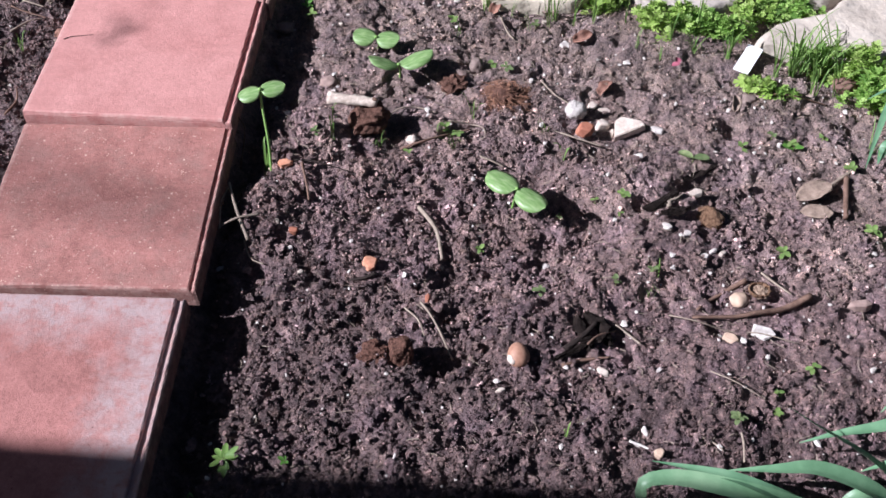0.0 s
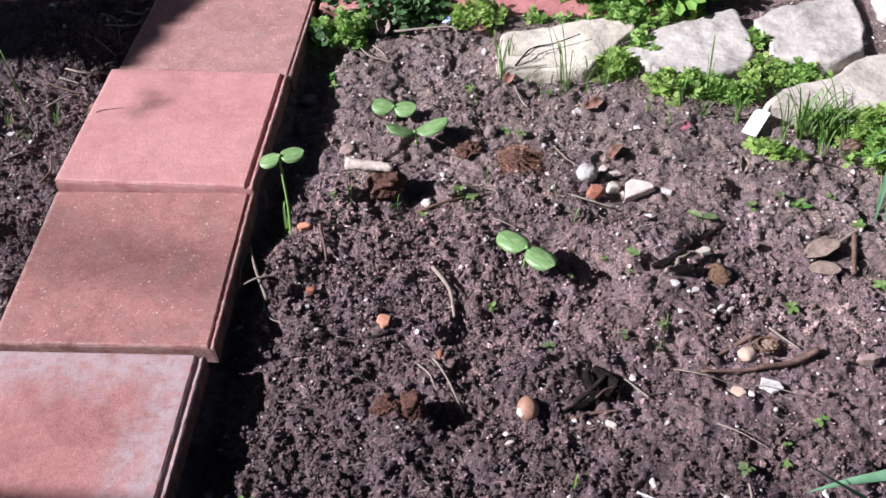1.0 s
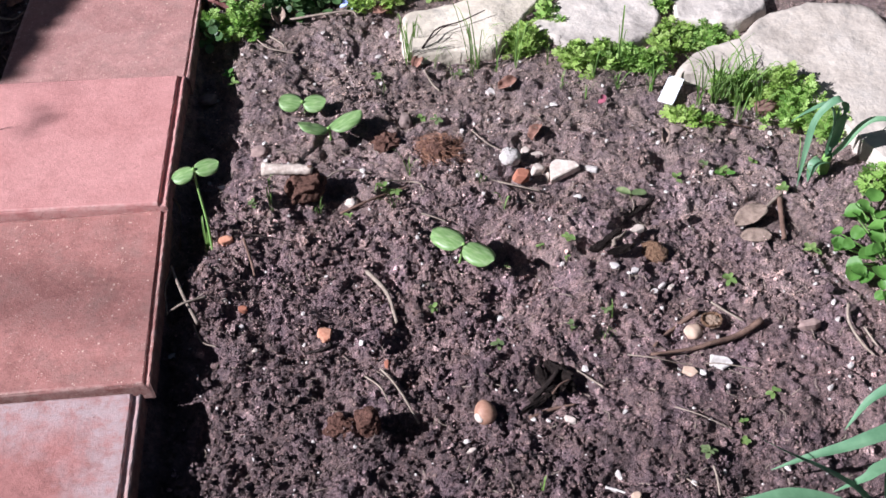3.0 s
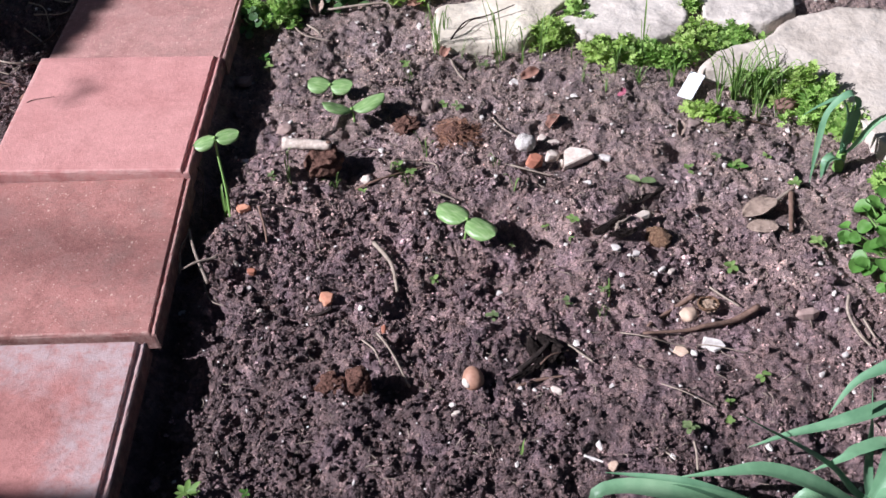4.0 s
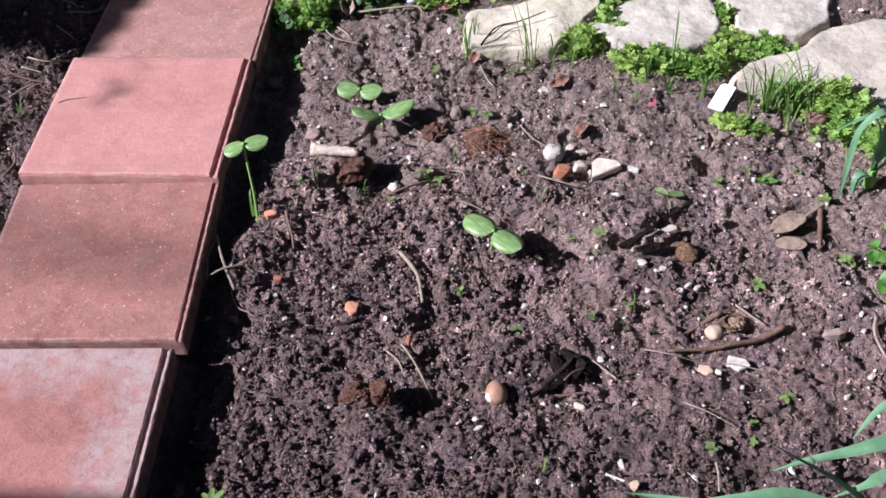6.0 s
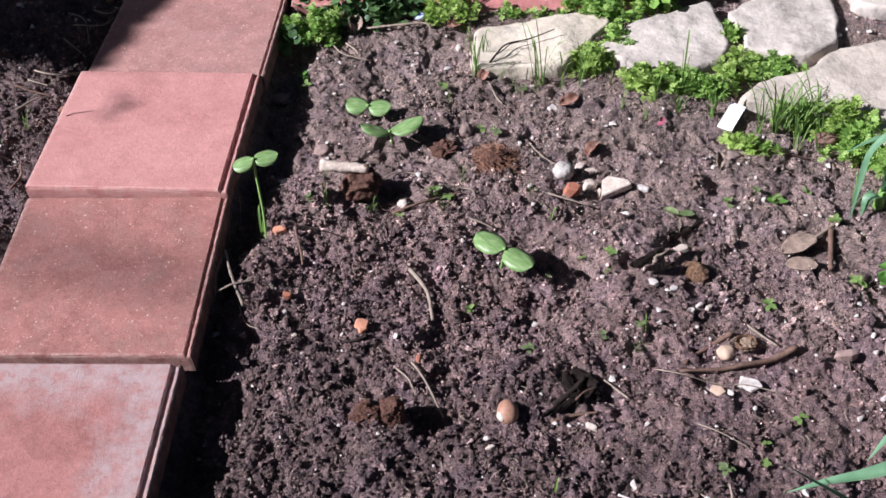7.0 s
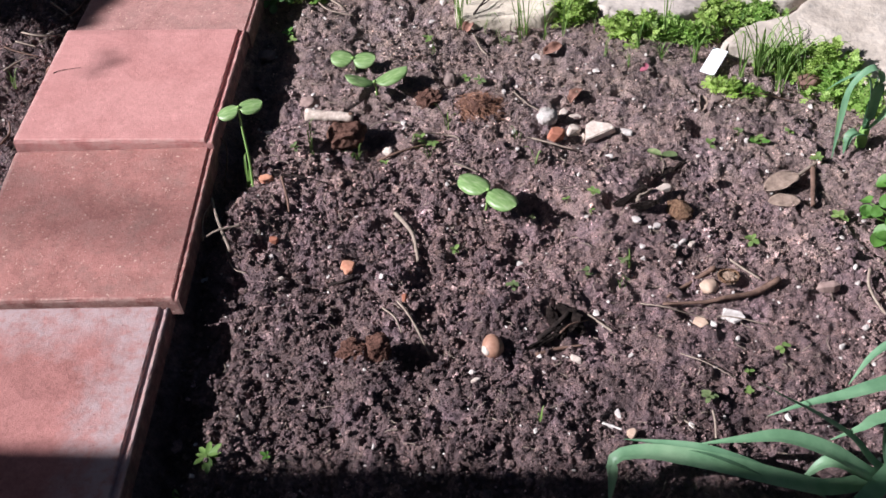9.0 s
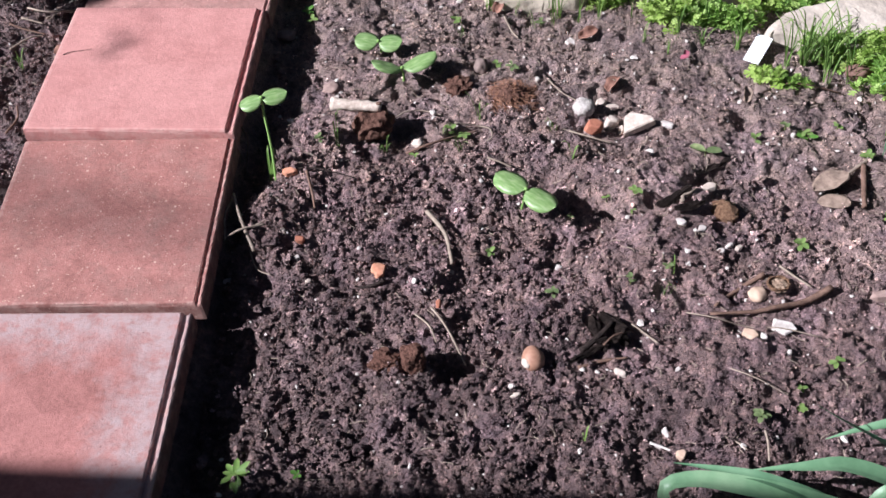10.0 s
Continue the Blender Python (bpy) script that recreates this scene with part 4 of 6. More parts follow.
PARSLEY = "low bright green weed with finely lobed leaves"
g = "bright weeds between the flagstones"
for i, (x, y, rx, ry, h, n) in enumerate((
        (0.552, 0.665, 0.030, 0.035, 0.035, 100), (0.600, 0.740, 0.014, 0.040, 0.030, 60), (0.560, 0.815, 0.035, 0.025, 0.03, 70),
        (0.645, 0.612, 0.045, 0.026, 0.036, 130), (0.700, 0.608, 0.040, 0.024, 0.034, 110), (0.742, 0.600, 0.030, 0.025, 0.035, 70),
        (0.800, 0.655, 0.040, 0.030, 0.035, 120), (0.855, 0.655, 0.045, 0.022, 0.035, 110), (0.795, 0.745, 0.014, 0.040, 0.025, 40),
        (0.950, 0.508, 0.026, 0.022, 0.055, 80), (0.972, 0.468, 0.030, 0.028, 0.05, 90), (0.880, 0.528, 0.036, 0.020, 0.045, 76), (0.925, 0.508, 0.040, 0.018, 0.05, 96), (0.945, 0.448, 0.026, 0.014, 0.03, 44),
        (1.000, 0.425, 0.030, 0.028, 0.04, 80), (0.788, 0.478, 0.020, 0.013, 0.018, 26), (0.825, 0.462, 0.014, 0.010, 0.016, 16),
        (0.600, 0.800, 0.05, 0.03, 0.03, 90), (0.665, 0.835, 0.05, 0.03, 0.03, 70), (0.44, 0.80, 0.05, 0.012, 0.02, 35))):
    feathery_weed(x, y, rx * 1.1, ry, h, int(n * 0.46), 0.0142, WEED if i % 3 else WEED_PALE, PARSLEY, 30 + i, g)
feathery_weed(0.070, 0.765, 0.048, 0.042, 0.06, 62, 0.014, WEED, "bright green bushy weed beside dark ground cover", 60)
feathery_weed(0.310, 0.800, 0.045, 0.030, 0.045, 46, 0.013, WEED_PALE, "yellowish green weed at the corner of the cross path", 61)
weed_clump("weed", 1.035, 0.300, 0.030, 0.022, 0.03, 60, 0.015, "cut", WEED, "small lobed weed near the leek", "weed", 62)
weed_clump("weed", 1.080, 0.285, 0.035, 0.025, 0.035, 80, 0.015, "cut", WEED, "small lobed weed near the leek", "weed", 63)
weed_clump("weed", 1.15, 0.86, 0.09, 0.06, 0.08, 120, 0.022, "lobed", MALLOW, "green weed at the back of the flagstones", "weed", 64)

weed_clump("mallow_plant", 0.620, 0.915, 0.13, 0.075, 0.13, 170, 0.058, "cut", MALLOW, "large leafy green plant with lobed leaves on the cross path", "plant", 70, tilt=0.6)
weed_clump("mallow_plant", 0.50, 0.885, 0.05, 0.04, 0.05, 110, 0.024, "cut", MALLOW, "young leafy shoots of the large lobed plant", "plant", 71, tilt=0.6)

GC = "dark green creeping ground cover with small round leaves"
g = "dark ground cover in the corner of the bed"
for i, (x, y, rx, ry, h, n) in enumerate(((0.045, 0.875, 0.050, 0.050, 0.05, 110), (0.120, 0.850, 0.055, 0.050, 0.07, 150), (0.180, 0.865, 0.055, 0.055, 0.08, 170),
                                          (0.215, 0.825, 0.045, 0.035, 0.05, 100), (0.022, 0.752, 0.028, 0.028, 0.05, 45), (0.150, 0.800, 0.04, 0.025, 0.035, 60),
                                          (0.025, 0.95, 0.05, 0.04, 0.05, 70))):
    weed_clump("ground_cover_plant", x, y, rx, ry, h, n, 0.0165, "round", IVY, GC, "plant", 80 + i, tilt=0.45, group=g)


def small_weed(x, y, count, size, label, seed, material, point=1.0, slim=0.6):
    r = random.Random(seed)
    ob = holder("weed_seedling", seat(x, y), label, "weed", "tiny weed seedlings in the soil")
    size *= 0.8
    me = leaf_mesh("leaf", size, size * slim, material, 0.2, 0.15, point, 6, 2)
    turn = r.uniform(0, 360)
    for k in range(count):
        a = turn + 360 * k / count + r.uniform(-20, 20)
        s = r.uniform(0.7, 1.15)
        piece("leaf", me, ob, pose(0, 0, r.uniform(0.004, 0.012), 0, 0, a) @ pose(0, 0, 0, 0, -r.uniform(-5, 35), 0) @ Matrix.Scale(s, 4))
    bm = tube(bmesh.new(), [(0, 0, -0.005), (0.0005, 0, 0.004), (0, 0, 0.010)], 0.0009, 0.0007, 4)
    part("stem", bm, STALK, ob)
    return ob


for i, (x, y, n, s) in enumerate(((0.366, 0.118, 5, 0.012), (0.448, 0.054, 6, 0.013), (0.777, 0.135, 6, 0.016), (0.789, -0.050, 4, 0.012), (0.688, -0.128, 7, 0.014),
                                  (0.566, 0.235, 5, 0.015), (0.904, 0.178, 5, 0.018), (0.549, 0.078, 4, 0.012), (0.734, -0.119, 6, 0.011), (0.815, 0.345, 5, 0.016),
                                  (0.395, 0.500, 5, 0.014), (0.372, 0.505, 4, 0.014), (0.305, 0.615, 6, 0.014), (0.440, 0.605, 5, 0.013), (0.325, 0.345, 5, 0.012), (0.305, 0.360, 5, 0.012),
                                  (0.110, 0.345, 5, 0.011), (0.525, 0.215, 3, 0.010), (0.068, 0.62, 4, 0.014), (0.60, 0.10, 4, 0.010), (0.255, 0.305, 4, 0.010), (0.745, 0.335, 4, 0.013),
                                  (0.79, 0.36, 4, 0.014), (0.895, 0.30, 6, 0.016), (0.56, 0.20, 3, 0.009), (0.475, 0.19, 3, 0.008), (0.74, -0.09, 4, 0.010), (0.865, 0.36, 4, 0.013))):
    small_weed(x, y, n, s, "tiny bright green weed seedling in bare soil", 100 + i, (SPROUT, SPROUT_DULL, SPROUT)[i % 3])
pair = holder("weed_seedling", seat(0.670, 0.308), "pair of narrow grey-green seed leaves spread flat", "weed", "tiny weed seedlings in the soil")
me = leaf_mesh("leaf", 0.024, 0.013, SPROUT_DULL, 0.3, 0.1, 1.0, 8, 4)
for yaw, pitch in ((152, 6), (4, 2)):
    piece("leaf", me, pair, pose(0, 0, 0.010, 0, 0, yaw) @ pose(0, 0, 0, 0, -pitch, 0))
part("stem", tube(bmesh.new(), [(0, 0, -0.005), (0.0005, 0, 0.004), (0, 0, 0.010)], 0.0010, 0.0008, 4), STALK, pair)
small_weed(0.819, 0.335, 2, 0.022, "pair of round green seed leaves", 141, CLOVER)
small_weed(0.076, -0.214, 11, 0.027, "small narrow-leaved weed at the foot of the slab", 142, GRASS, 0.9, 0.34)
small_weed(0.150, -0.218, 4, 0.010, "tiny weed seedling at the edge of the shade", 144, CLOVER)
small_weed(0.06, 0.645, 5, 0.016, "small pale weed in the slab's shade", 143, CLOVER)


# ---------------------------------------------------------------- round-leaved plant and leeks
def round_leaf_plant(x, y, seed):
    r = random.Random(seed)
    ob = holder("round_leaved_plant", seat(x, y), "lush bright green plant with round notched leaves", "plant")
    me = leaf_mesh("leaf", 0.024, 0.024, CLOVER, 0.35, 0.15, 0.8, 8, 6, 0.06)
    bm = bmesh.new()
    for k in range(92):
        a, q = r.uniform(0, 6.28), math.sqrt(r.random())
        px, py, h = 0.085 * q * math.cos(a), 0.10 * q * math.sin(a), 0.055 * (1 - 0.6 * q * q) * r.uniform(0.5, 1.1) + 0.008
        piece("leaf", me, ob, pose(px, py, h, 0, 0, math.degrees(a) + r.uniform(-60, 60)) @ pose(0, 0, 0, r.uniform(-28, 28), r.uniform(-30, 24), 0) @ Matrix.Scale(r.uniform(0.55, 1.1), 4))
        tube(bm, [(px * 0.3, py * 0.3, -0.005), (px * 0.7, py * 0.7, h * 0.6), (px, py, h)], 0.0011, 0.0009, 4, count=5)
    part("stem", bm, STEM, ob)
    return ob


round_leaf_plant(1.018, 0.150, 5)


def leek(at, blades, label):
    ob = holder("leek", at, label, "leek", "leeks at the edge of the bed")
    o = Vector(at)
    for pts, width, twist, fold in blades:
        bm = ribbon(bmesh.new(), [Vector(p) - o for p in pts], width, 22, fold, 0.95, 0.75, twist, 4)
        part("blade", bm, LEEK, ob, smooth=True)
    bm = tube(bmesh.new(), [(0, 0, -0.02), (0, 0, 0.015), (0.001, 0, 0.035)], 0.009, 0.007, 10)
    part("shank", bm, STEM, ob, "pale green leek shank", smooth=True)
    return ob


k = seat(0.966, 0.334)
X, Y, Z = k
leek(k, [
    ([(X, Y, Z + 0.02), (X + 0.002, Y - 0.002, Z + 0.08), (X + 0.001, Y - 0.003, Z + 0.130), (X - 0.009, Y - 0.006, Z + 0.150), (X - 0.026, Y - 0.009, Z + 0.142), (X - 0.041, Y - 0.013, Z + 0.115), (X - 0.046, Y - 0.021, Z + 0.06), (X - 0.049, Y - 0.032, Z + 0.005)], 0.017, 0.3, 0.35),
    ([(X, Y, Z + 0.02), (X - 0.003, Y + 0.004, Z + 0.09), (X - 0.018, Y + 0.005, Z + 0.132), (X - 0.046, Y + 0.003, Z + 0.124), (X - 0.070, Y + 0.001, Z + 0.108)], 0.013, 0.4, 0.35),
    ([(X, Y, Z + 0.02), (X + 0.018, Y - 0.004, Z + 0.055), (X + 0.038, Y - 0.001, Z + 0.090), (X + 0.060, Y - 0.003, Z + 0.104), (X + 0.105, Y - 0.014, Z + 0.100), (X + 0.16, Y - 0.02, Z + 0.085)], 0.012, 0.2, 0.5),
    ([(X, Y, Z + 0.02), (X + 0.004, Y + 0.012, Z + 0.07), (X + 0.006, Y + 0.02, Z + 0.115)], 0.011, 0.3, 0.5),
    ([(X, Y, Z + 0.015), (X - 0.010, Y - 0.008, Z + 0.032), (X - 0.024, Y - 0.014, Z + 0.030), (X - 0.030, Y - 0.022, Z + 0.004)], 0.022, 0.4, 0.3),
], "blue-green leek with a folded blade beside the flagstone")
k = seat(1.18, 0.36)
X, Y, Z = k
leek(k, [
    ([(X, Y, Z + 0.02), (X - 0.03, Y + 0.012, Z + 0.13), (X - 0.065, Y + 0.010, Z + 0.125), (X - 0.10, Y + 0.006, Z + 0.09), (X - 0.13, Y, Z + 0.05)], 0.012, 0.3, 0.4),
    ([(X, Y, Z + 0.02), (X + 0.02, Y, Z + 0.12), (X + 0.05, Y + 0.02, Z + 0.2)], 0.018, 0.3, 0.4),
], "blue-green leek at the edge of the view")
k = Vector((0.878, -0.240, ground_z(0.878, -0.240)))
X, Y, Z = k
leek(k, [
    ([(X, Y, 0.01), (0.849, -0.252, 0.028), (0.800, -0.242, 0.060), (0.751, -0.230, 0.070), (0.709, -0.229, 0.065), (0.657, -0.219, 0.040)], 0.024, 0.25, 0.35),
    ([(0.80, -0.262, 0.005), (0.754, -0.260, 0.030), (0.701, -0.253, 0.055), (0.659, -0.239, 0.060), (0.617, -0.224, 0.050), (0.576, -0.205, 0.030)], 0.018, 0.3, 0.35),
    ([(X, Y, 0.008), (0.805, -0.267, 0.024), (0.751, -0.268, 0.042), (0.688, -0.259, 0.056), (0.639, -0.250, 0.060), (0.596, -0.243, 0.060), (0.563, -0.246, 0.053), (0.560, -0.259, 0.030), (0.556, -0.278, 0.0)], 0.026, 0.15, 0.30),
    ([(X, Y, 0.02), (0.925, -0.180, 0.070), (0.906, -0.158, 0.082), (0.863, -0.168, 0.080), (0.829, -0.173, 0.07), (0.787, -0.174, 0.055), (0.748, -0.173, 0.03)], 0.021, 0.3, 0.35),
    ([(X, Y, 0.02), (0.955, -0.15, 0.08), (0.935, -0.105, 0.095), (0.900, -0.108, 0.085), (0.875, -0.112, 0.065), (0.852, -0.124, 0.025)], 0.022, 0.5, 0.35),
    ([(X, Y, 0.01), (0.858, -0.229, 0.02), (0.833, -0.213, 0.045), (0.793, -0.199, 0.07), (0.755, -0.184, 0.085), (0.725, -0.163, 0.09)], 0.015, 0.9, 0.3),
    ([(X, Y, 0.02), (0.900, -0.190, 0.055), (0.864, -0.195, 0.055), (0.846, -0.203, 0.05), (0.812, -0.207, 0.03)], 0.017, 0.3, 0.2),
    ([(X, Y, 0.01), (0.879, -0.205, 0.02), (0.881, -0.170, 0.065), (0.876, -0.152, 0.12)], 0.014, 1.2, 0.3),
    ([(X, Y, 0.01), (0.848, -0.251, 0.025), (0.803, -0.246, 0.045), (0.773, -0.252, 0.015)], 0.024, 0.2, 0.35),
    ([(X, Y, 0.02), (0.80, -0.32, 0.05), (0.70, -0.335, 0.055), (0.60, -0.33, 0.03)], 0.026, 0.2, 0.2),
    ([(X, Y, 0.02), (0.95, -0.26, 0.10), (1.02, -0.25, 0.13), (1.10, -0.22, 0.08)], 0.030, 0.2, 0.2),
], "leafy leek with broad arching green blades")


# ---------------------------------------------------------------- debris on the soil
WOOD_PALE = plain_mix("weathered_wood", (0.30, 0.22, 0.18), (0.72, 0.62, 0.54), 110, 0.85, 0.6)
WOOD_BROWN = plain_mix("brown_twig", (0.095, 0.055, 0.042), (0.235, 0.145, 0.11), 150, 0.85, 0.6)
WOOD_DARK = plain_mix("dark_bark", (0.012, 0.009, 0.009), (0.060, 0.043, 0.038), 120, 0.9, 1.0, 0.003, 0.15)
STRAW = plain_mix("dry_straw", (0.18, 0.135, 0.11), (0.38, 0.31, 0.25), 140, 0.8, 0.3)
PEAT = plain_mix("brown_peat", (0.055, 0.028, 0.023), (0.23, 0.118, 0.090), 260, 0.95, 1.0, 0.003, 0.1)
PEAT_RED = plain_mix("reddish_peat", (0.080, 0.040, 0.032), (0.22, 0.120, 0.092), 240, 0.95, 1.0, 0.003, 0.1)
BRICK = plain_mix("orange_brick", (0.46, 0.18, 0.105), (0.66, 0.35, 0.24), 120, 0.85, 0.5)
BRICK_DARK = plain_mix("red_brick", (0.26, 0.09, 0.06), (0.45, 0.19, 0.12), 90, 0.85, 0.6)
WHITE_CHIP = plain_mix("white_chip", (0.36, 0.31, 0.285), (0.74, 0.69, 0.66), 110, 0.75, 0.4)
CREAM_CHIP = plain_mix("cream_shard", (0.40, 0.32, 0.27), (0.74, 0.645, 0.575), 90, 0.75, 0.4)
PINK_STONE = plain_mix("pinkish_stone", (0.23, 0.155, 0.138), (0.38, 0.275, 0.245), 90, 0.8, 0.4)
RED_STONE = plain_mix("reddish_stone", (0.13, 0.07, 0.055), (0.27, 0.165, 0.135), 70, 0.8, 0.8)
MUD_STONE = plain_mix("muddy_stone", (0.15, 0.105, 0.095), (0.26, 0.20, 0.18), 90, 0.8, 0.5)
NUT = plain_mix("nut_shell", (0.27, 0.135, 0.092), (0.45, 0.26, 0.185), 90, 0.55, 0.3)
WALNUT = plain_mix("walnut_shell", (0.10, 0.045, 0.028), (0.56, 0.33, 0.20), 230, 0.7, 1.0, 0.008)
WALNUT_INNER = plain_mix("walnut_inner", (0.24, 0.15, 0.10), (0.60, 0.44, 0.33), 150, 0.8, 1.0, 0.004)
TAN_STONE = plain_mix("tan_pebble", (0.40, 0.28, 0.21), (0.60, 0.44, 0.34), 60, 0.6, 0.3)
DRY_LEAF = plain_mix("dry_leaf", (0.20, 0.138, 0.108), (0.42, 0.315, 0.255), 110, 0.8, 0.9, 0.002)
RED_LEAF = plain_mix("reddish_dry_leaf", (0.13, 0.062, 0.05), (0.32, 0.17, 0.125), 120, 0.8, 0.5)
WHITE_PLASTIC = plain_mix("white_plastic", (0.74, 0.76, 0.80), (0.82, 0.84, 0.87), 25, 0.4, 0.05)
BLUE = plain_mix("blue_petal", (0.25, 0.33, 0.70), (0.55, 0.62, 0.85), 200, 0.6, 0.1)
MAGENTA = plain_mix("pink_petal", (0.22, 0.05, 0.08), (0.40, 0.12, 0.17), 200, 0.6, 0.1)
INK = plain_mix("faded_ink", (0.45, 0.46, 0.52), (0.55, 0.56, 0.62), 200, 0.7, 0.0)


def lump(name, x, y, size, material, label, category, seed, yaw=0.0, tilt=0.0, level=3, smooth=True, rough=0.18, lift=0.35, group="", square=1.0):
    bm = bmesh.new()
    bmesh.ops.create_icosphere(bm, subdivisions=level, radius=0.5)
    for v in bm.verts:
        c = v.co.copy()
        d = rough * noise.noise(c * 3.2 + Vector((seed, 0, 0))) + 0.5 * rough * noise.noise(c * 8 + Vector((0, seed, 0)))
        if square < 1:
            c = Vector([math.copysign(0.5 * abs(2 * q) ** square, q) for q in c]) * 0.86
        v.co = Vector((c.x * size[0], c.y * size[1], c.z * size[2])) * (1 + 2 * d)
    ob = mesh_object(name, bm, material, smooth=smooth)
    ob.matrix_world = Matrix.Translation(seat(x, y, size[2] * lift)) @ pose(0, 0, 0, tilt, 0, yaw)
    return tagged(ob, label, category, group)


def chip(name, x, y, size, material, label, category, seed, yaw=0.0, tilt=0.0, group="", lift=0.4):
    """An angular flake: a few random facets."""
    r = random.Random(seed)
    bm = bmesh.new()
    n = r.randint(5, 7)
    for z in (-0.5, 0.5):
        for k in range(n):
            a = 6.283 * (k + r.uniform(-0.28, 0.28)) / n
            q = 0.5 * r.uniform(0.75, 1.05) * (0.85 if z > 0 else 1)
            bm.verts.new((q * math.cos(a) * size[0], q * math.sin(a) * size[1], (z + r.uniform(-0.2, 0.2)) * size[2]))
    bmesh.ops.convex_hull(bm, input=bm.verts)
    bmesh.ops.bevel(bm, geom=bm.edges[:], offset=min(size) * 0.08, segments=1, affect="EDGES")
    ob = mesh_object(name, bm, material)
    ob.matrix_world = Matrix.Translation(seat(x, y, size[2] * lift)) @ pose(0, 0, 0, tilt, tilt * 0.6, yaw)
    return tagged(ob, label, category, group)


def twig(name, points, r0, r1, material, label, category="twig", rough=0.25, lift=0.004, lifts=None, group="", seed=1.0):
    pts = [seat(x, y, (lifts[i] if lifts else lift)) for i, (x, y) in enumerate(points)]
    ob = mesh_object(name, tube(bmesh.new(), [p - pts[0] for p in pts], r0, r1, 8, rough, 5 * len(pts), seed), material, smooth=True)
    ob.location = pts[0]
    return tagged(ob, label, category, group)


def dry_leaf(x, y, length, width, yaw, material, label, pitch=8, roll=0, lift=0.006, bend=0.15, curl=0.8):
    me = leaf_mesh("dry_leaf", length, width, material, curl, bend, 1.1, 12, 6, 0.2 * curl, 0.0006)
    ob = new("dry_leaf", me)
    ob.matrix_world = Matrix.Translation(seat(x, y, lift)) @ pose(0, 0, 0, 0, 0, yaw) @ pose(0, 0, 0, roll, -pitch, 0)
    return tagged(ob, label, "dry leaf", "dead leaves in the bed")


# nut with a split pale end
nut = holder("nut", seat(0.421, -0.052, 0.012), "glossy brown nut with a split pale end on the soil", "nut")
bm = bmesh.new()
bmesh.ops.create_icosphere(bm, subdivisions=4, radius=0.5)
for v in bm.verts:
    v.co = Vector((v.co.x * 0.028 * (1 - 0.25 * v.co.y), v.co.y * 0.033, v.co.z * 0.027))
part("shell", bm, NUT, nut, smooth=True).matrix_basis = pose(0, 0, 0, 10, 0, 12)
bm = bmesh.new()
bmesh.ops.create_icosphere(bm, subdivisions=3, radius=0.5)
for v in bm.verts:
    v.co = Vector((v.co.x * 0.010, v.co.y * 0.015, v.co.z * 0.012)) * (1 + 0.2 * noise.noise(v.co * 5))
part("kernel", bm, CREAM_CHIP, nut, "pale cream split end", smooth=True).matrix_basis = pose(-0.0082, -0.0085, 0.002, 0, 0, 30)

# pots of peat
g = "peat plugs in the bed"
lump("peat_plug", 0.274, -0.060, (0.038, 0.036, 0.050), PEAT, "squarish brown peat plug standing on the soil", "peat plug", 3, 4, 0, 4, False, 0.12, 0.35, g, 0.72)
lump("peat_plug", 0.236, -0.054, (0.033, 0.030, 0.017), PEAT, "crumbled brown peat plug beside another", "peat plug", 8, 40, 0, 4, False, 0.28, 0.3, g)
lump("peat_plug", 0.190, 0.366, (0.066, 0.056, 0.042), PEAT_RED, "reddish brown peat plug under a piece of wood", "peat plug", 12, 8, 0, 4, False, 0.20, 0.30, g, 0.8)
lump("peat_plug", 0.312, 0.455, (0.038, 0.032, 0.022), PEAT_RED, "small reddish lump of peat", "peat plug", 15, 0, 0, 4, False, 0.3, 0.3, g)

# root ball
root = holder("root_ball", seat(0.392, 0.425), "tangled reddish brown root ball lying on the soil", "roots")
bm = bmesh.new()
bmesh.ops.create_icosphere(bm, subdivisions=4, radius=0.5)
for v in bm.verts:
    v.co = Vector((v.co.x * 0.046, v.co.y * 0.036, v.co.z * 0.022)) * (1 + 0.45 * noise.noise(v.co * 5) + 0.2 * noise.noise(v.co * 14))
part("core", bm, PEAT_RED, root, smooth=True).location = (0, 0, 0.010)
r = random.Random(4)
bm = bmesh.new()
for k in range(420):
    a, q = r.uniform(0, 6.28), 0.033 * math.sqrt(r.random())
    p0 = Vector((1.15 * q * math.cos(a), q * math.sin(a) * 0.85, max(0.004, 0.022 - q * 0.6)))
    b = r.uniform(0, 6.28)
    l = r.uniform(0.008, 0.026)
    mid = Vector((math.cos(b) * l * 0.5, math.sin(b) * l * 0.5, r.uniform(0.0, 0.005)))
    end = Vector((math.cos(b + 0.6) * l, math.sin(b + 0.6) * l, r.uniform(-0.006, 0.003)))
    tube(bm, [p0, p0 + mid, p0 + end], 0.0005, 0.0003, 4, count=6)
part("fibre", bm, plain_mix("root_fibre", (0.15, 0.068, 0.045), (0.38, 0.20, 0.13), 90), root, "fine curling root fibres")

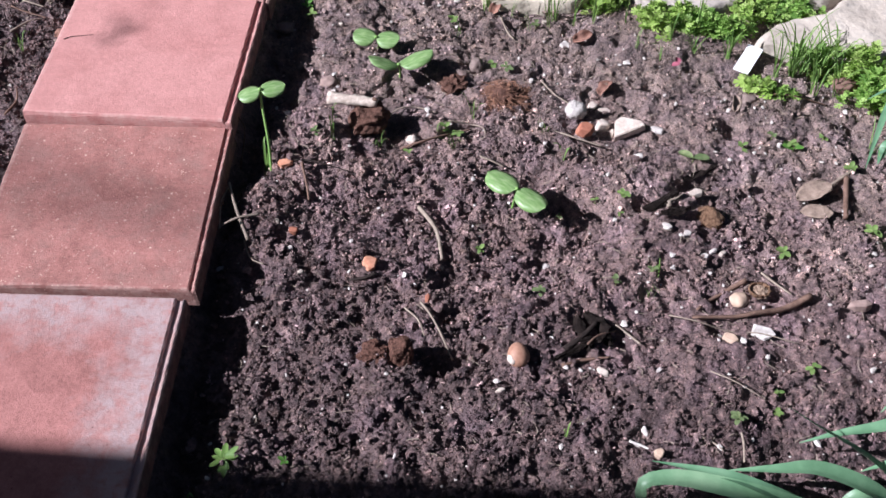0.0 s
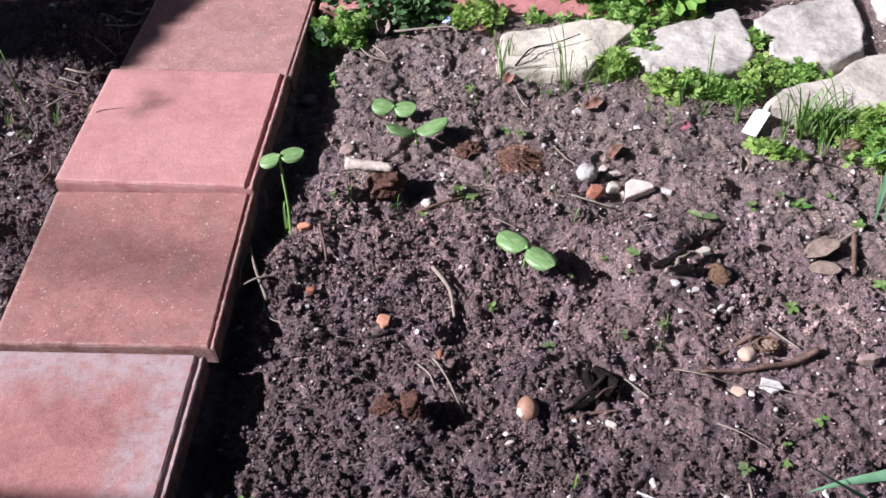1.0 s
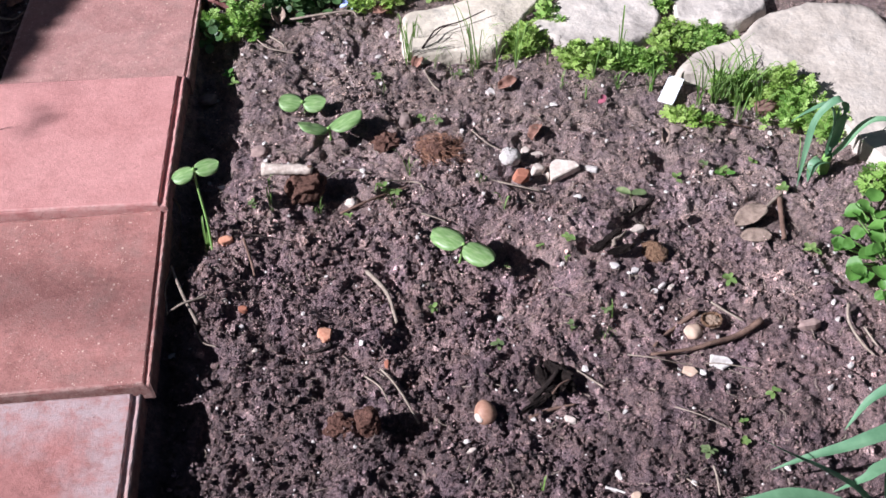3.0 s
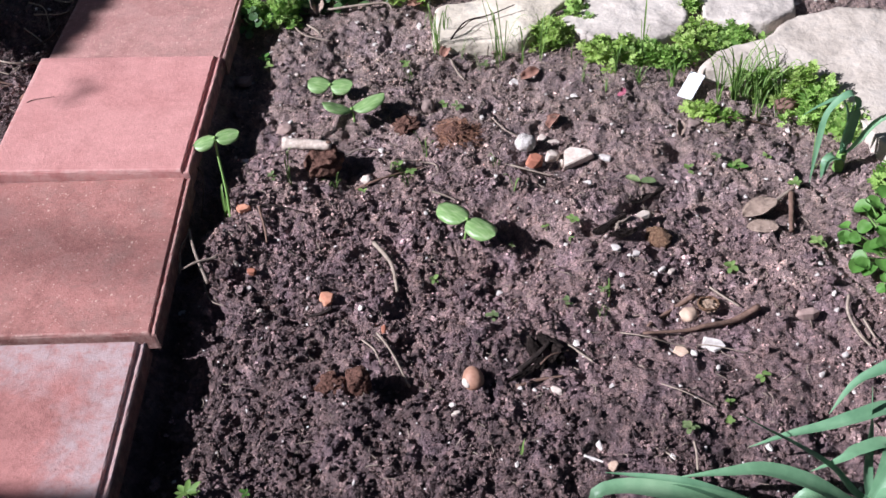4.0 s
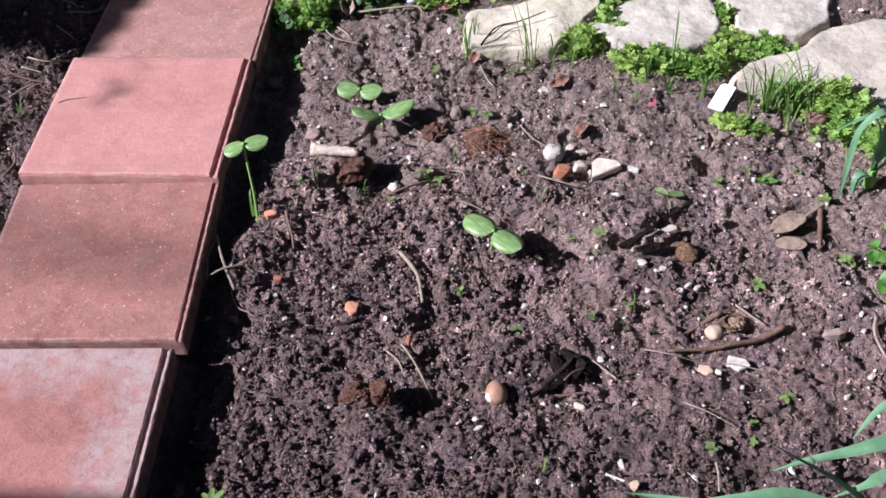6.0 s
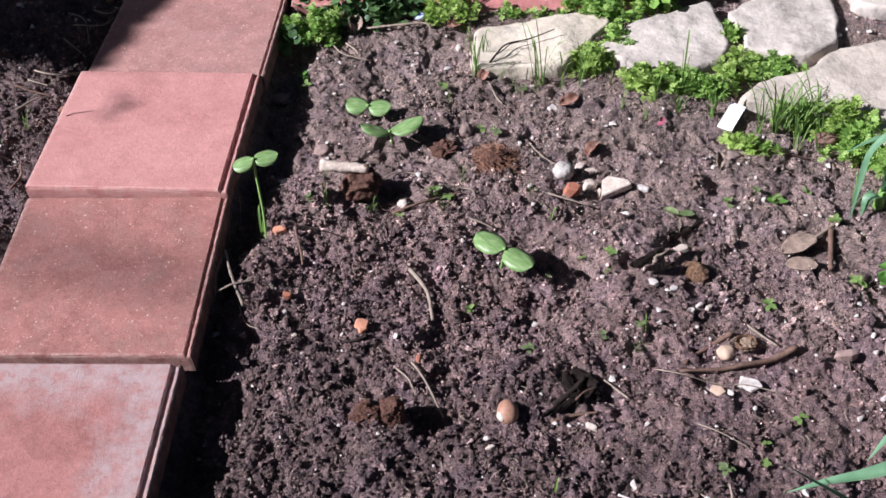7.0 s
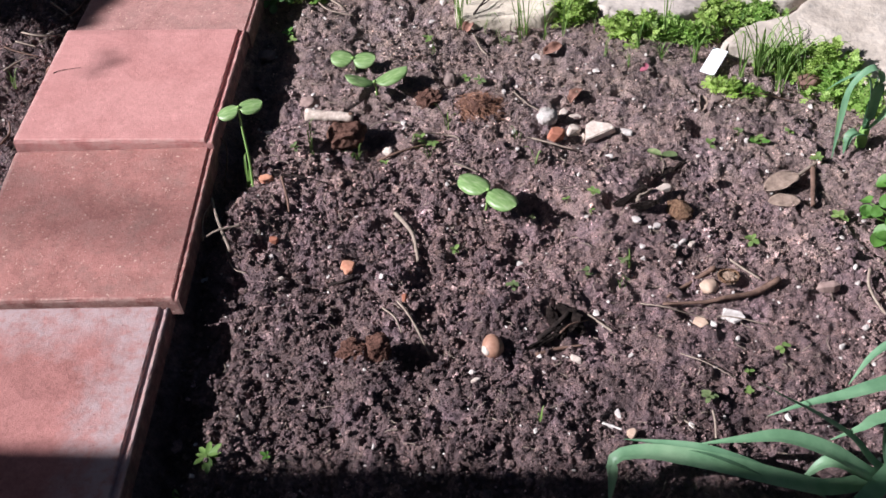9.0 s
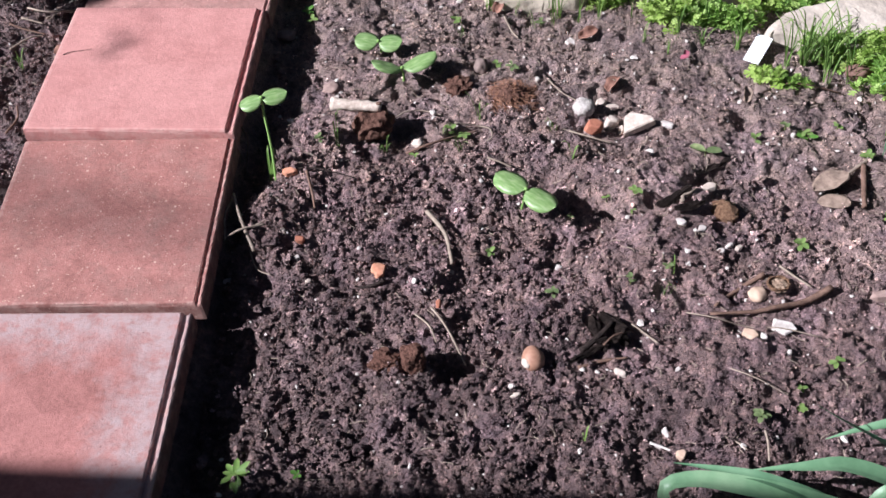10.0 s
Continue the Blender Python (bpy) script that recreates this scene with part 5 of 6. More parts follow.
# wood
stub = holder("wood_stub", seat(0.165, 0.382, 0.036), "short pale barkless piece of wood lying on a peat plug", "wood")
part("stick", tube(bmesh.new(), [(-0.037, 0.004, 0.001), (-0.01, 0.001, 0.0), (0.015, -0.001, 0.0), (0.037, -0.004, -0.001)], 0.0090, 0.0070, 14, 0.38, 14, 2.0), WOOD_PALE, stub, smooth=True)
for k, (px, s) in enumerate(((0.034, 0.008),)):
    bm = bmesh.new()
    bmesh.ops.create_icosphere(bm, subdivisions=2, radius=0.5)
    for v in bm.verts:
        v.co = Vector((v.co.x * s, v.co.y * s * 0.7, v.co.z * 0.005)) * (1 + 0.4 * noise.noise(v.co * 6 + Vector((k, 0, 0))))
    part("bark_flake", bm, WOOD_BROWN, stub).location = (px, -0.004, 0.0075)
chip("wood_chip", 0.160, 0.418, (0.022, 0.014, 0.008), WOOD_PALE, "pale flake of wood behind the stub", "wood", 3, 30)
twig("twig", [(0.278, 0.194), (0.296, 0.170), (0.308, 0.140), (0.316, 0.102)], 0.0034, 0.0026, STRAW, "pale curved twig lying on the soil", lift=0.013)
chip("wood_chip", 0.313, 0.098, (0.014, 0.010, 0.004), WOOD_PALE, "pale flake at the end of a twig", "wood", 8, 10)
twig("twig", [(0.014, 0.196), (0.028, 0.160), (0.050, 0.116)], 0.0018, 0.0028, STRAW, "thin straw leaning at the slabs", lifts=[0.046, 0.036, 0.018])
twig("twig", [(0.016, 0.125), (0.032, 0.142), (0.058, 0.162)], 0.0016, 0.0018, STRAW, "thin straw crossing another at the slabs", lifts=[0.038, 0.034, 0.024])
twig("twig", [(0.013, 0.192), (0.010, 0.155), (0.013, 0.121)], 0.0010, 0.0012, STRAW, "thin straw leaning at the slabs", lifts=[0.042, 0.038, 0.035])
twig("twig", [(0.040, 0.128), (0.055, 0.095), (0.075, 0.085)], 0.0012, 0.001, STRAW, "fine pale root in the slab's shade", lift=0.006)
twig("twig", [(0.013, 0.26), (0.018, 0.30), (0.005, 0.325)], 0.0012, 0.001, WOOD_BROWN, "fine brown shoot beside the slabs", lifts=[0.0, 0.03, 0.045])
twig("twig", [(0.645, 0.020), (0.70, 0.022), (0.726, 0.030), (0.765, 0.040), (0.803, 0.062)], 0.0020, 0.0048, WOOD_BROWN, "brown stick tapering to one end", lift=0.008)
twig("twig", [(0.653, 0.036), (0.680, 0.058), (0.722, 0.088)], 0.0020, 0.0036, WOOD_BROWN, "weathered grey-brown stick behind a pebble", lift=0.004)
twig("twig", [(0.742, 0.097), (0.757, 0.083), (0.777, 0.063)], 0.0017, 0.0014, STRAW, "short pale straw beside a walnut half", lift=0.008)
twig("twig", [(0.615, 0.022), (0.65, 0.014), (0.69, 0.002), (0.73, -0.002), (0.775, -0.016)], 0.0009, 0.0007, STRAW, "long fine pale root on the soil", lift=0.008)
twig("twig", [(0.476, -0.060), (0.505, -0.051), (0.537, -0.045)], 0.0032, 0.0014, WOOD_BROWN, "reddish brown stick end by dark bark", lift=0.005)
twig("twig", [(0.480, -0.035), (0.500, -0.022), (0.520, -0.004)], 0.0040, 0.0030, WOOD_DARK, "dark stick leaning on bark", lifts=[0.004, 0.012, 0.022])
twig("twig", [(0.292, 0.028), (0.305, 0.010), (0.320, -0.018), (0.339, -0.062)], 0.0016, 0.0014, STRAW, "thin brownish root beside a peat plug", lift=0.009)
twig("twig", [(0.272, 0.018), (0.290, 0.002), (0.301, -0.026)], 0.0013, 0.0011, STRAW, "thin curved root beside a peat plug", lift=0.009)
twig("twig", [(0.242, 0.312), (0.27, 0.328), (0.31, 0.346), (0.345, 0.358)], 0.0022, 0.0012, WOOD_BROWN, "slender brown twig lying on the soil", lift=0.006)
twig("twig", [(0.310, 0.372), (0.345, 0.368), (0.362, 0.362), (0.366, 0.345), (0.358, 0.335)], 0.0012, 0.0008, STRAW, "curling pale root on the soil", lift=0.006)
twig("twig", [(0.21, 0.385), (0.235, 0.400), (0.26, 0.405), (0.29, 0.392)], 0.0012, 0.0008, STRAW, "fine pale root on the soil", lift=0.006)
twig("twig", [(0.075, 0.285), (0.12, 0.280), (0.17, 0.262)], 0.0018, 0.0008, WOOD_DARK, "dark thin twig beside an orange chip", lift=0.008)
twig("twig", [(0.103, 0.265), (0.112, 0.238), (0.120, 0.205)], 0.0022, 0.0016, WOOD_BROWN, "dry reddish stalk in the soil", lifts=[0.02, 0.012, 0.006])
twig("twig", [(0.225, 0.085), (0.213, 0.070), (0.195, 0.062)], 0.0024, 0.0018, WOOD_DARK, "thin dark bit below an orange chip", lift=0.006)
twig("twig", [(0.478, 0.352), (0.505, 0.340), (0.540, 0.325)], 0.0016, 0.0013, STRAW, "straight pale straw beside brick chips", lift=0.010)
twig("twig", [(0.450, 0.468), (0.47, 0.44), (0.492, 0.418)], 0.0011, 0.0009, STRAW, "thin straw leading to a white pebble", lift=0.008)
twig("twig", [(0.383, 0.608), (0.395, 0.588), (0.405, 0.570)], 0.0017, 0.0014, STRAW, "short pale straw on the soil", lift=0.006)
twig("twig", [(0.360, 0.298), (0.378, 0.288), (0.395, 0.278)], 0.0016, 0.0011, STRAW, "pinkish straw behind a seedling", lift=0.010)
twig("twig", [(0.546, 0.004), (0.560, -0.009), (0.576, -0.024)], 0.0019, 0.0013, STRAW, "short straw beside dark bark", lift=0.006)
twig("twig", [(0.689, -0.148), (0.690, -0.165), (0.688, -0.188)], 0.0016, 0.0013, STRAW, "upright pale straw in front of leek blades", lift=0.006)
twig("twig", [(0.555, -0.165), (0.572, -0.172), (0.590, -0.182)], 0.0018, 0.0012, WHITE_CHIP, "whitish straw near the leek", lift=0.005)
twig("twig", [(0.64, -0.155), (0.655, -0.163), (0.665, -0.172)], 0.0014, 0.0010, STRAW, "short pale stalk near the leek", lift=0.005)
twig("twig", [(0.922, 0.075), (0.915, 0.045), (0.922, 0.010), (0.932, -0.010)], 0.0024, 0.0014, STRAW, "bent dry leaf stalk on the soil", lift=0.010)
twig("twig", [(0.935, 0.040), (0.940, 0.015), (0.945, -0.005)], 0.0016, 0.0012, STRAW, "dry stalk on the soil", lift=0.006)
twig("twig", [(0.886, 0.280), (0.880, 0.245), (0.872, 0.203)], 0.0042, 0.0036, WOOD_BROWN, "short thick brown stick beside dry leaves", lift=0.006)
twig("twig", [(0.836, 0.240), (0.868, 0.268), (0.905, 0.300)], 0.0016, 0.0034, STRAW, "pale leaf stalk beside dry leaves", lift=0.008)
twig("twig", [(0.66, -0.06), (0.69, -0.075), (0.720, -0.097)], 0.0009, 0.0006, STRAW, "fine root lying on the soil", lift=0.005)
twig("twig", [(0.80, 0.455), (0.84, 0.450), (0.885, 0.435)], 0.0015, 0.0009, WOOD_BROWN, "fine reddish runner by the weeds", lift=0.006)
twig("twig", [(0.155, 0.775), (0.21, 0.785), (0.262, 0.790), (0.275, 0.770)], 0.0024, 0.0016, STRAW, "long pale stalk under the ground cover", lift=0.012)
twig("twig", [(0.125, 0.735), (0.145, 0.715), (0.150, 0.705)], 0.0017, 0.0013, STRAW, "pale straw at the back of the bed", lift=0.010)
twig("twig", [(0.10, 0.735), (0.125, 0.705), (0.17, 0.700)], 0.0014, 0.0010, STRAW, "thin straw at the back of the bed", lift=0.008)
for i, pts in enumerate((((-0.33, 0.735), (-0.31, 0.70), (-0.315, 0.67)), ((-0.42, 0.66), (-0.38, 0.645), (-0.33, 0.655)), ((-0.36, 0.70), (-0.34, 0.72), (-0.33, 0.76)),
                         ((-0.34, 0.53), (-0.325, 0.545), (-0.315, 0.55)), ((-0.44, 0.62), (-0.41, 0.60), (-0.37, 0.59)), ((-0.36, 0.84), (-0.33, 0.83), (-0.31, 0.85)),
                         ((-0.37, 0.36), (-0.36, 0.39), (-0.37, 0.42)))):
    twig("twig", pts, 0.0019, 0.0012, STRAW if i % 2 else WOOD_BROWN, "dry stalk on the shaded soil behind the slabs", lift=0.010)

# thin dark tube standing in for a crack in the smooth slab
crack_line = mesh_object("crack_line", tube(bmesh.new(), [(0, 0, 0), (0.010, 0.006, 0.0004), (0.021, 0.009, 0.0), (0.042, 0.013, 0.0)], 0.0007, 0.0004, 5, 0.2, 14), WOOD_DARK)
crack_line.location = (-0.292, 0.470, 0.0660)
tagged(crack_line, "hair-thin dark line standing in for a crack in the smooth red slab", "roots")
for pts in (((-0.417, 0.851), (-0.373, 0.814), (-0.349, 0.751)), ((-0.392, 0.805), (-0.335, 0.796), (-0.318, 0.823)), ((-0.391, 0.747), (-0.344, 0.707), (-0.330, 0.673)),
            ((-0.424, 0.635), (-0.383, 0.620)), ((-0.385, 0.64), (-0.350, 0.645), (-0.329, 0.645)), ((-0.425, 0.560), (-0.397, 0.584), (-0.375, 0.590)), ((-0.45, 0.42), (-0.42, 0.44), (-0.39, 0.43))):
    twig("twig", pts, 0.0020, 0.0010, STRAW, "dry stalk on the shaded soil behind the slabs", lift=0.008)

# dead stalk leaning over the cream flagstone
stalk = holder("dead_stalk", Vector((0.372, 0.648, ground_z(0.372, 0.648))), "thin dark forked dead stalk lying over the cream flagstone", "twig")
o = Vector(stalk.location)
part("stem", tube(bmesh.new(), [Vector(p) - o for p in ((0.372, 0.648, 0.012), (0.392, 0.662, 0.036), (0.411, 0.688, 0.040), (0.450, 0.700, 0.042), (0.493, 0.716, 0.050))], 0.0019, 0.0008, 6, 0.2, 18), WOOD_DARK, stalk)
part("side_shoot", tube(bmesh.new(), [Vector(p) - o for p in ((0.392, 0.662, 0.036), (0.405, 0.668, 0.042), (0.420, 0.684, 0.044), (0.445, 0.688, 0.045))], 0.0012, 0.0006, 6, 0.2, 14), WOOD_DARK, stalk)
lump("pebble", 0.914, 0.472, (0.036, 0.028, 0.030), RED_STONE, "dark reddish stone among the weeds", "pebble", 25, 10, 0, 3, True, 0.25)

# bark
def bark_strip(x, y, length, width, yaw, pitch, lift, seed):
    """A curved, ragged strip of bark, ridged along its length."""
    bm = bmesh.new()
    nt, na = 18, 8
    rows = []
    for i in range(nt + 1):
        t = i / nt
        w = 0.5 * width * (1 - 0.55 * abs(2 * t - 1) ** 3) * (1 + 0.35 * noise.noise(Vector((t * 5, seed, 0))))
        row = []
        for j in range(na + 1):
            q = 2 * j / na - 1
            ragged = 0.10 * length * noise.noise(Vector((q * 3, seed * 3.1, 5))) * (2 * t - 1)
            ridge = 0.0022 * noise.noise(Vector((t * 3, q * 6, seed))) + 0.0012 * noise.noise(Vector((t * 12, q * 9, seed)))
            row.append(bm.verts.new(((t - 0.5) * length + ragged, q * w, 0.30 * width * (1 - q * q) + ridge + 0.12 * length * (t - 0.5) ** 2)))
        rows.append(row)
    for a, b in zip(rows, rows[1:]):
        for j in range(na):
            bm.faces.new((a[j], b[j], b[j + 1], a[j + 1]))
    bmesh.ops.solidify(bm, geom=bm.faces[:], thickness=0.0028)
    bmesh.ops.recalc_face_normals(bm, faces=bm.faces)
    ob = mesh_object("bark_piece", bm, WOOD_DARK)
    ob.matrix_world = Matrix.Translation(seat(x, y, lift)) @ pose(0, 0, 0, 0, 0, yaw) @ pose(0, 0, 0, 0, -pitch, 0)
    return tagged(ob, "dark splintered strip of rotting bark; the longest stands in for shade", "bark", "dark bark in the bed")


bark_strip(0.522, 0.000, 0.044, 0.019, -46, 10, 0.014, 1.0)
bark_strip(0.532, -0.016, 0.028, 0.015, -62, -12, 0.008, 7.0)
bark_strip(0.512, -0.024, 0.030, 0.012, 12, -6, 0.010, 8.0)
twig("twig", [(0.508, -0.034), (0.522, -0.020), (0.545, -0.012)], 0.0014, 0.0010, WOOD_BROWN, "thin reddish stick among dark bark", lift=0.016)
bark_strip(0.503, -0.014, 0.052, 0.017, -70, -8, 0.010, 2.0)
bark_strip(0.487, -0.040, 0.055, 0.010, 36, -4, 0.006, 3.0)
# dark strip standing in for the shade of a hollow under a clod
bark_strip(0.664, 0.256, 0.072, 0.013, 24, 5, -0.004, 4.0)
bark_strip(0.618, 0.222, 0.058, 0.016, 34, 4, 0.006, 5.0)
bark_strip(0.636, 0.205, 0.044, 0.014, 20, -6, 0.004, 6.0)
chip("wood_chip", 0.668, 0.243, (0.030, 0.013, 0.007), CREAM_CHIP, "pale splinter beside a walnut half", "wood", 5, 15)
twig("twig", [(0.628, 0.214), (0.631, 0.225), (0.641, 0.231), (0.650, 0.240)], 0.0030, 0.0012, STRAW, "bleached splinter of wood on bark", rough=0.8, lift=0.006)


# walnut halves
def walnut_half(x, y, r, yaw, open_side):
    ob = holder("walnut_shell", seat(x, y, 0.007 if not open_side else r * 0.62), "open half walnut shell with dark hollow chambers" if open_side else "brown wrinkled half walnut shell lying dome up", "nut shell", "walnut shells in the bed")
    bm = bmesh.new()
    bmesh.ops.create_icosphere(bm, subdivisions=4, radius=1.0)
    bmesh.ops.bisect_plane(bm, geom=bm.verts[:] + bm.edges[:] + bm.faces[:], plane_co=(0, 0, -0.05), plane_no=(0, 0, -1), clear_outer=True)
    for v in bm.verts:
        n = noise.noise(v.co * 2.6 + Vector((x * 40, 0, 0)))
        v.co = Vector((v.co.x * r * 1.15, v.co.y * r * 0.95, v.co.z * r * 0.85)) * (1 + 0.12 * n + 0.13 * noise.noise(v.co * 5 + Vector((3, x * 30, 0))) - 0.10 * abs(noise.noise(v.co * 9 + Vector((x * 20, 5, 0)))))
    bmesh.ops.solidify(bm, geom=bm.faces[:], thickness=0.0018)
    shell = part("shell", bm, WALNUT, ob, smooth=True)
    shell.matrix_basis = pose(0, 0, 0, 180 if open_side else 12, 8, yaw)
    if open_side:
        for k, (a, l) in enumerate(((0, 1.5), (80, 1.2))):
            part("partition", box_mesh(-r * l / 2, r * l / 2, -0.0012, 0.0012, -r * 0.7, -r * 0.12, 0.0005), WALNUT_INNER, ob, "thin inner partition").matrix_basis = pose(0, 0, 0, 0, 0, a + yaw)
        bm = bmesh.new()
        bmesh.ops.create_icosphere(bm, subdivisions=3, radius=r * 0.85)
        for v in bm.verts:
            v.co = Vector((v.co.x, v.co.y, v.co.z * 0.5)) * (1 + 0.5 * noise.noise(v.co * 260))
        part("pith", bm, WALNUT_INNER, ob, "tan crumbly pith").matrix_basis = pose(0, 0, -r * 0.42, 0, 0, yaw)
    return ob


walnut_half(0.683, 0.193, 0.018, -35, False)
walnut_half(0.737, 0.069, 0.0135, 20, True)
lump("pebble", 0.709, 0.052, (0.026, 0.024, 0.017), TAN_STONE, "smooth tan pebble beside a walnut half", "pebble", 21, 30, 0, 3, True, 0.10)
lump("pebble", 0.347, 0.500, (0.020, 0.026, 0.024), MUD_STONE, "brownish pointed stone near the seedlings", "pebble", 5, 10, 0, 3, True, 0.16)
lump("pebble", 0.118, 0.455, (0.030, 0.024, 0.016), PINK_STONE, "grey stone half sunk in the soil", "pebble", 6, 10, 0, 3, True, 0.16)
lump("pebble", 0.258, 0.335, (0.016, 0.018, 0.012), CREAM_CHIP, "small cream stone beside a twig", "pebble", 7, 40, 0, 3, True, 0.2)
lump("pebble", 0.768, 0.440, (0.024, 0.018, 0.014), MUD_STONE, "brownish stone near the plant label", "pebble", 16, 40, 0, 3, True, 0.2)
lump("pebble", 0.03, 0.585, (0.034, 0.022, 0.016), PINK_STONE, "grey stone in the slab's shade", "pebble", 17, 10, 0, 3, True, 0.2)
lump("pebble", 0.502, 0.404, (0.033, 0.031, 0.027), plain_mix("chalk", (0.42, 0.37, 0.34), (0.78, 0.73, 0.70), 170, 0.9, 0.9, 0.004), "round chalky white pebble among brick chips", "pebble", 9, 0, 0, 4, True, 0.12)
g = "orange brick chips in the bed"
chip("brick_chip", 0.218, 0.096, (0.024, 0.026, 0.010), BRICK, "flat bright orange brick chip", "brick", 11, 20, 12, g, 0.45)
chip("brick_chip", 0.074, 0.277, (0.028, 0.016, 0.010), BRICK, "small orange brick chip beside a seedling", "brick", 12, 10, 10, g)
chip("brick_chip", 0.515, 0.362, (0.028, 0.028, 0.018), BRICK_DARK, "reddish brick chip beside a white pebble", "brick", 13, 40, 15, g)
chip("brick_chip", 0.690, -0.008, (0.032, 0.018, 0.010), TAN_STONE, "pale orange chip near a walnut half", "brick", 14, -25, 10, g)
chip("brick_chip", 0.589, -0.180, (0.014, 0.015, 0.010), TAN_STONE, "small tan brick chip by the leek", "brick", 15, 0, 10, g)
chip("brick_chip", 0.865, 0.050, (0.038, 0.018, 0.010), PINK_STONE, "flat brown chip on trodden soil", "brick", 16, 0, 0, g)
chip("brick_chip", 0.105, 0.150, (0.016, 0.012, 0.008), BRICK_DARK, "small dark red brick chip", "brick", 17, 0, 10, g)
chip("brick_chip", 0.300, 0.040, (0.010, 0.016, 0.008), BRICK_DARK, "tiny dark red brick chip", "brick", 18, 0, 10, g)

# pottery shard: a rough triangle
bm = bmesh.new()
low = [bm.verts.new((x, y, -0.006)) for x, y in ((-0.022, -0.020), (0.026, 0.004), (0.020, 0.014), (-0.012, 0.022), (-0.022, 0.012))]
f = bm.faces.new(low)
up = bmesh.ops.extrude_face_region(bm, geom=[f])
for v in [e for e in up["geom"] if isinstance(e, bmesh.types.BMVert)]:
    v.co = Vector((v.co.x * 0.92, v.co.y * 0.92, 0.007 + 0.003 * noise.noise(v.co * 90)))
bmesh.ops.recalc_face_normals(bm, faces=bm.faces)
bmesh.ops.bevel(bm, geom=bm.edges[:], offset=0.0012, segments=2, affect="EDGES")
ob = mesh_object("pottery_shard", bm, CREAM_CHIP)
ob.matrix_world = Matrix.Translation(seat(0.580, 0.363, 0.008)) @ pose(0, 0, 0, 8, -6, -4)
tagged(ob, "triangular cream pottery shard lying flat", "pottery")
chip("stone_chip", 0.542, 0.372, (0.026, 0.024, 0.016), CREAM_CHIP, "yellowish cream stone chip beside a brick chip", "stone chip", 49, 30, 12)
g = "white chips in the bed"
for i, (x, y, sx, sy, yaw, m) in enumerate((
        (0.622, 0.367, 0.026, 0.014, -15, 0), (0.546, 0.410, 0.030, 0.014, -5, 1), (0.528, 0.420, 0.018, 0.016, 20, 1), (0.555, 0.360, 0.008, 0.024, -10, 1),
        (0.489, 0.562, 0.020, 0.024, 30, 0), (0.733, 0.003, 0.044, 0.024, -20, 0), (0.527, -0.066, 0.022, 0.010, -30, 1),
        (0.309, 0.669, 0.016, 0.010, 5, 0), (0.325, 0.729, 0.012, 0.018, 10, 0), (0.249, 0.680, 0.012, 0.008, 0, 0), (0.624, 0.180, 0.020, 0.012, -20, 0), (0.651, 0.170, 0.015, 0.012, 20, 0),
        (0.671, 0.128, 0.013, 0.012, 10, 0), (0.695, 0.133, 0.014, 0.009, 30, 1), (0.684, 0.138, 0.015, 0.008, 30, 0), (0.102, 0.128, 0.011, 0.009, 40, 0), (0.078, 0.169, 0.010, 0.010, 0, 1),
        (0.434, 0.474, 0.009, 0.009, 0, 0), (0.734, 0.419, 0.009, 0.008, 0, 0), (0.800, 0.345, 0.009, 0.008, 0, 0), (0.126, 0.076, 0.012, 0.009, 30, 1), (0.328, 0.205, 0.010, 0.008, 0, 1),
        (0.575, -0.150, 0.010, 0.018, 20, 0), (0.455, 0.62, 0.012, 0.008, 0, 1), (0.735, -0.035, 0.008, 0.008, 0, 0), (0.86, -0.055, 0.009, 0.008, 0, 0), (0.90, 0.14, 0.010, 0.008, 0, 0),
        (0.40, -0.10, 0.016, 0.008, 20, 1), (0.12, 0.60, 0.010, 0.007, 0, 1), (0.73, 0.44, 0.008, 0.007, 0, 0), (0.655, 0.43, 0.007, 0.006, 0, 0),
        (-0.330, 0.580, 0.026, 0.012, 10, 0), (-0.463, 0.488, 0.018, 0.018, 0, 0), (-0.49, 0.49, 0.014, 0.012, 0, 1), (-0.515, 0.868, 0.018, 0.012, 0, 0))):
    chip("stone_chip", x, y, (sx, sy, 0.006), (WHITE_CHIP, CREAM_CHIP)[m], "small whitish stone chip on the soil", "stone chip", 50 + i, yaw, 8, g)

# dead leaves
dry_leaf(0.810, 0.236, 0.064, 0.033, 33, DRY_LEAF, "flat oval brown dry leaf on trodden soil", 3, -6, 0.004, 0.05, 0.2)
dry_leaf(0.812, 0.216, 0.046, 0.024, -2, DRY_LEAF, "greyish brown dry leaf lying flat", 2, 6, 0.003, 0.05, 0.2)
dry_leaf(0.500, 0.565, 0.034, 0.018, 20, RED_LEAF, "curled reddish dry leaf beside a white chip", 20, 20)
dry_leaf(0.540, 0.440, 0.034, 0.020, 60, RED_LEAF, "curled reddish brown dry leaf", 15, -20)
dry_leaf(0.366, 0.640, 0.024, 0.016, 40, RED_LEAF, "upright dark red dry leaf", 45, 20)
dry_leaf(0.915, 0.515, 0.040, 0.026, 10, RED_LEAF, "brown dry leaf among the weeds", 15, 20)
dry_leaf(0.300, 0.800, 0.030, 0.020, 10, RED_LEAF, "reddish dry leaf at the bed's corner", 10, 10)
dry_leaf(0.140, 0.770, 0.036, 0.024, 100, DRY_LEAF, "brown dry leaf under the ground cover", 30, 10)
dry_leaf(-0.345, 0.545, 0.024, 0.016, 10, RED_LEAF, "reddish dry leaf behind the slabs", 10, 10)
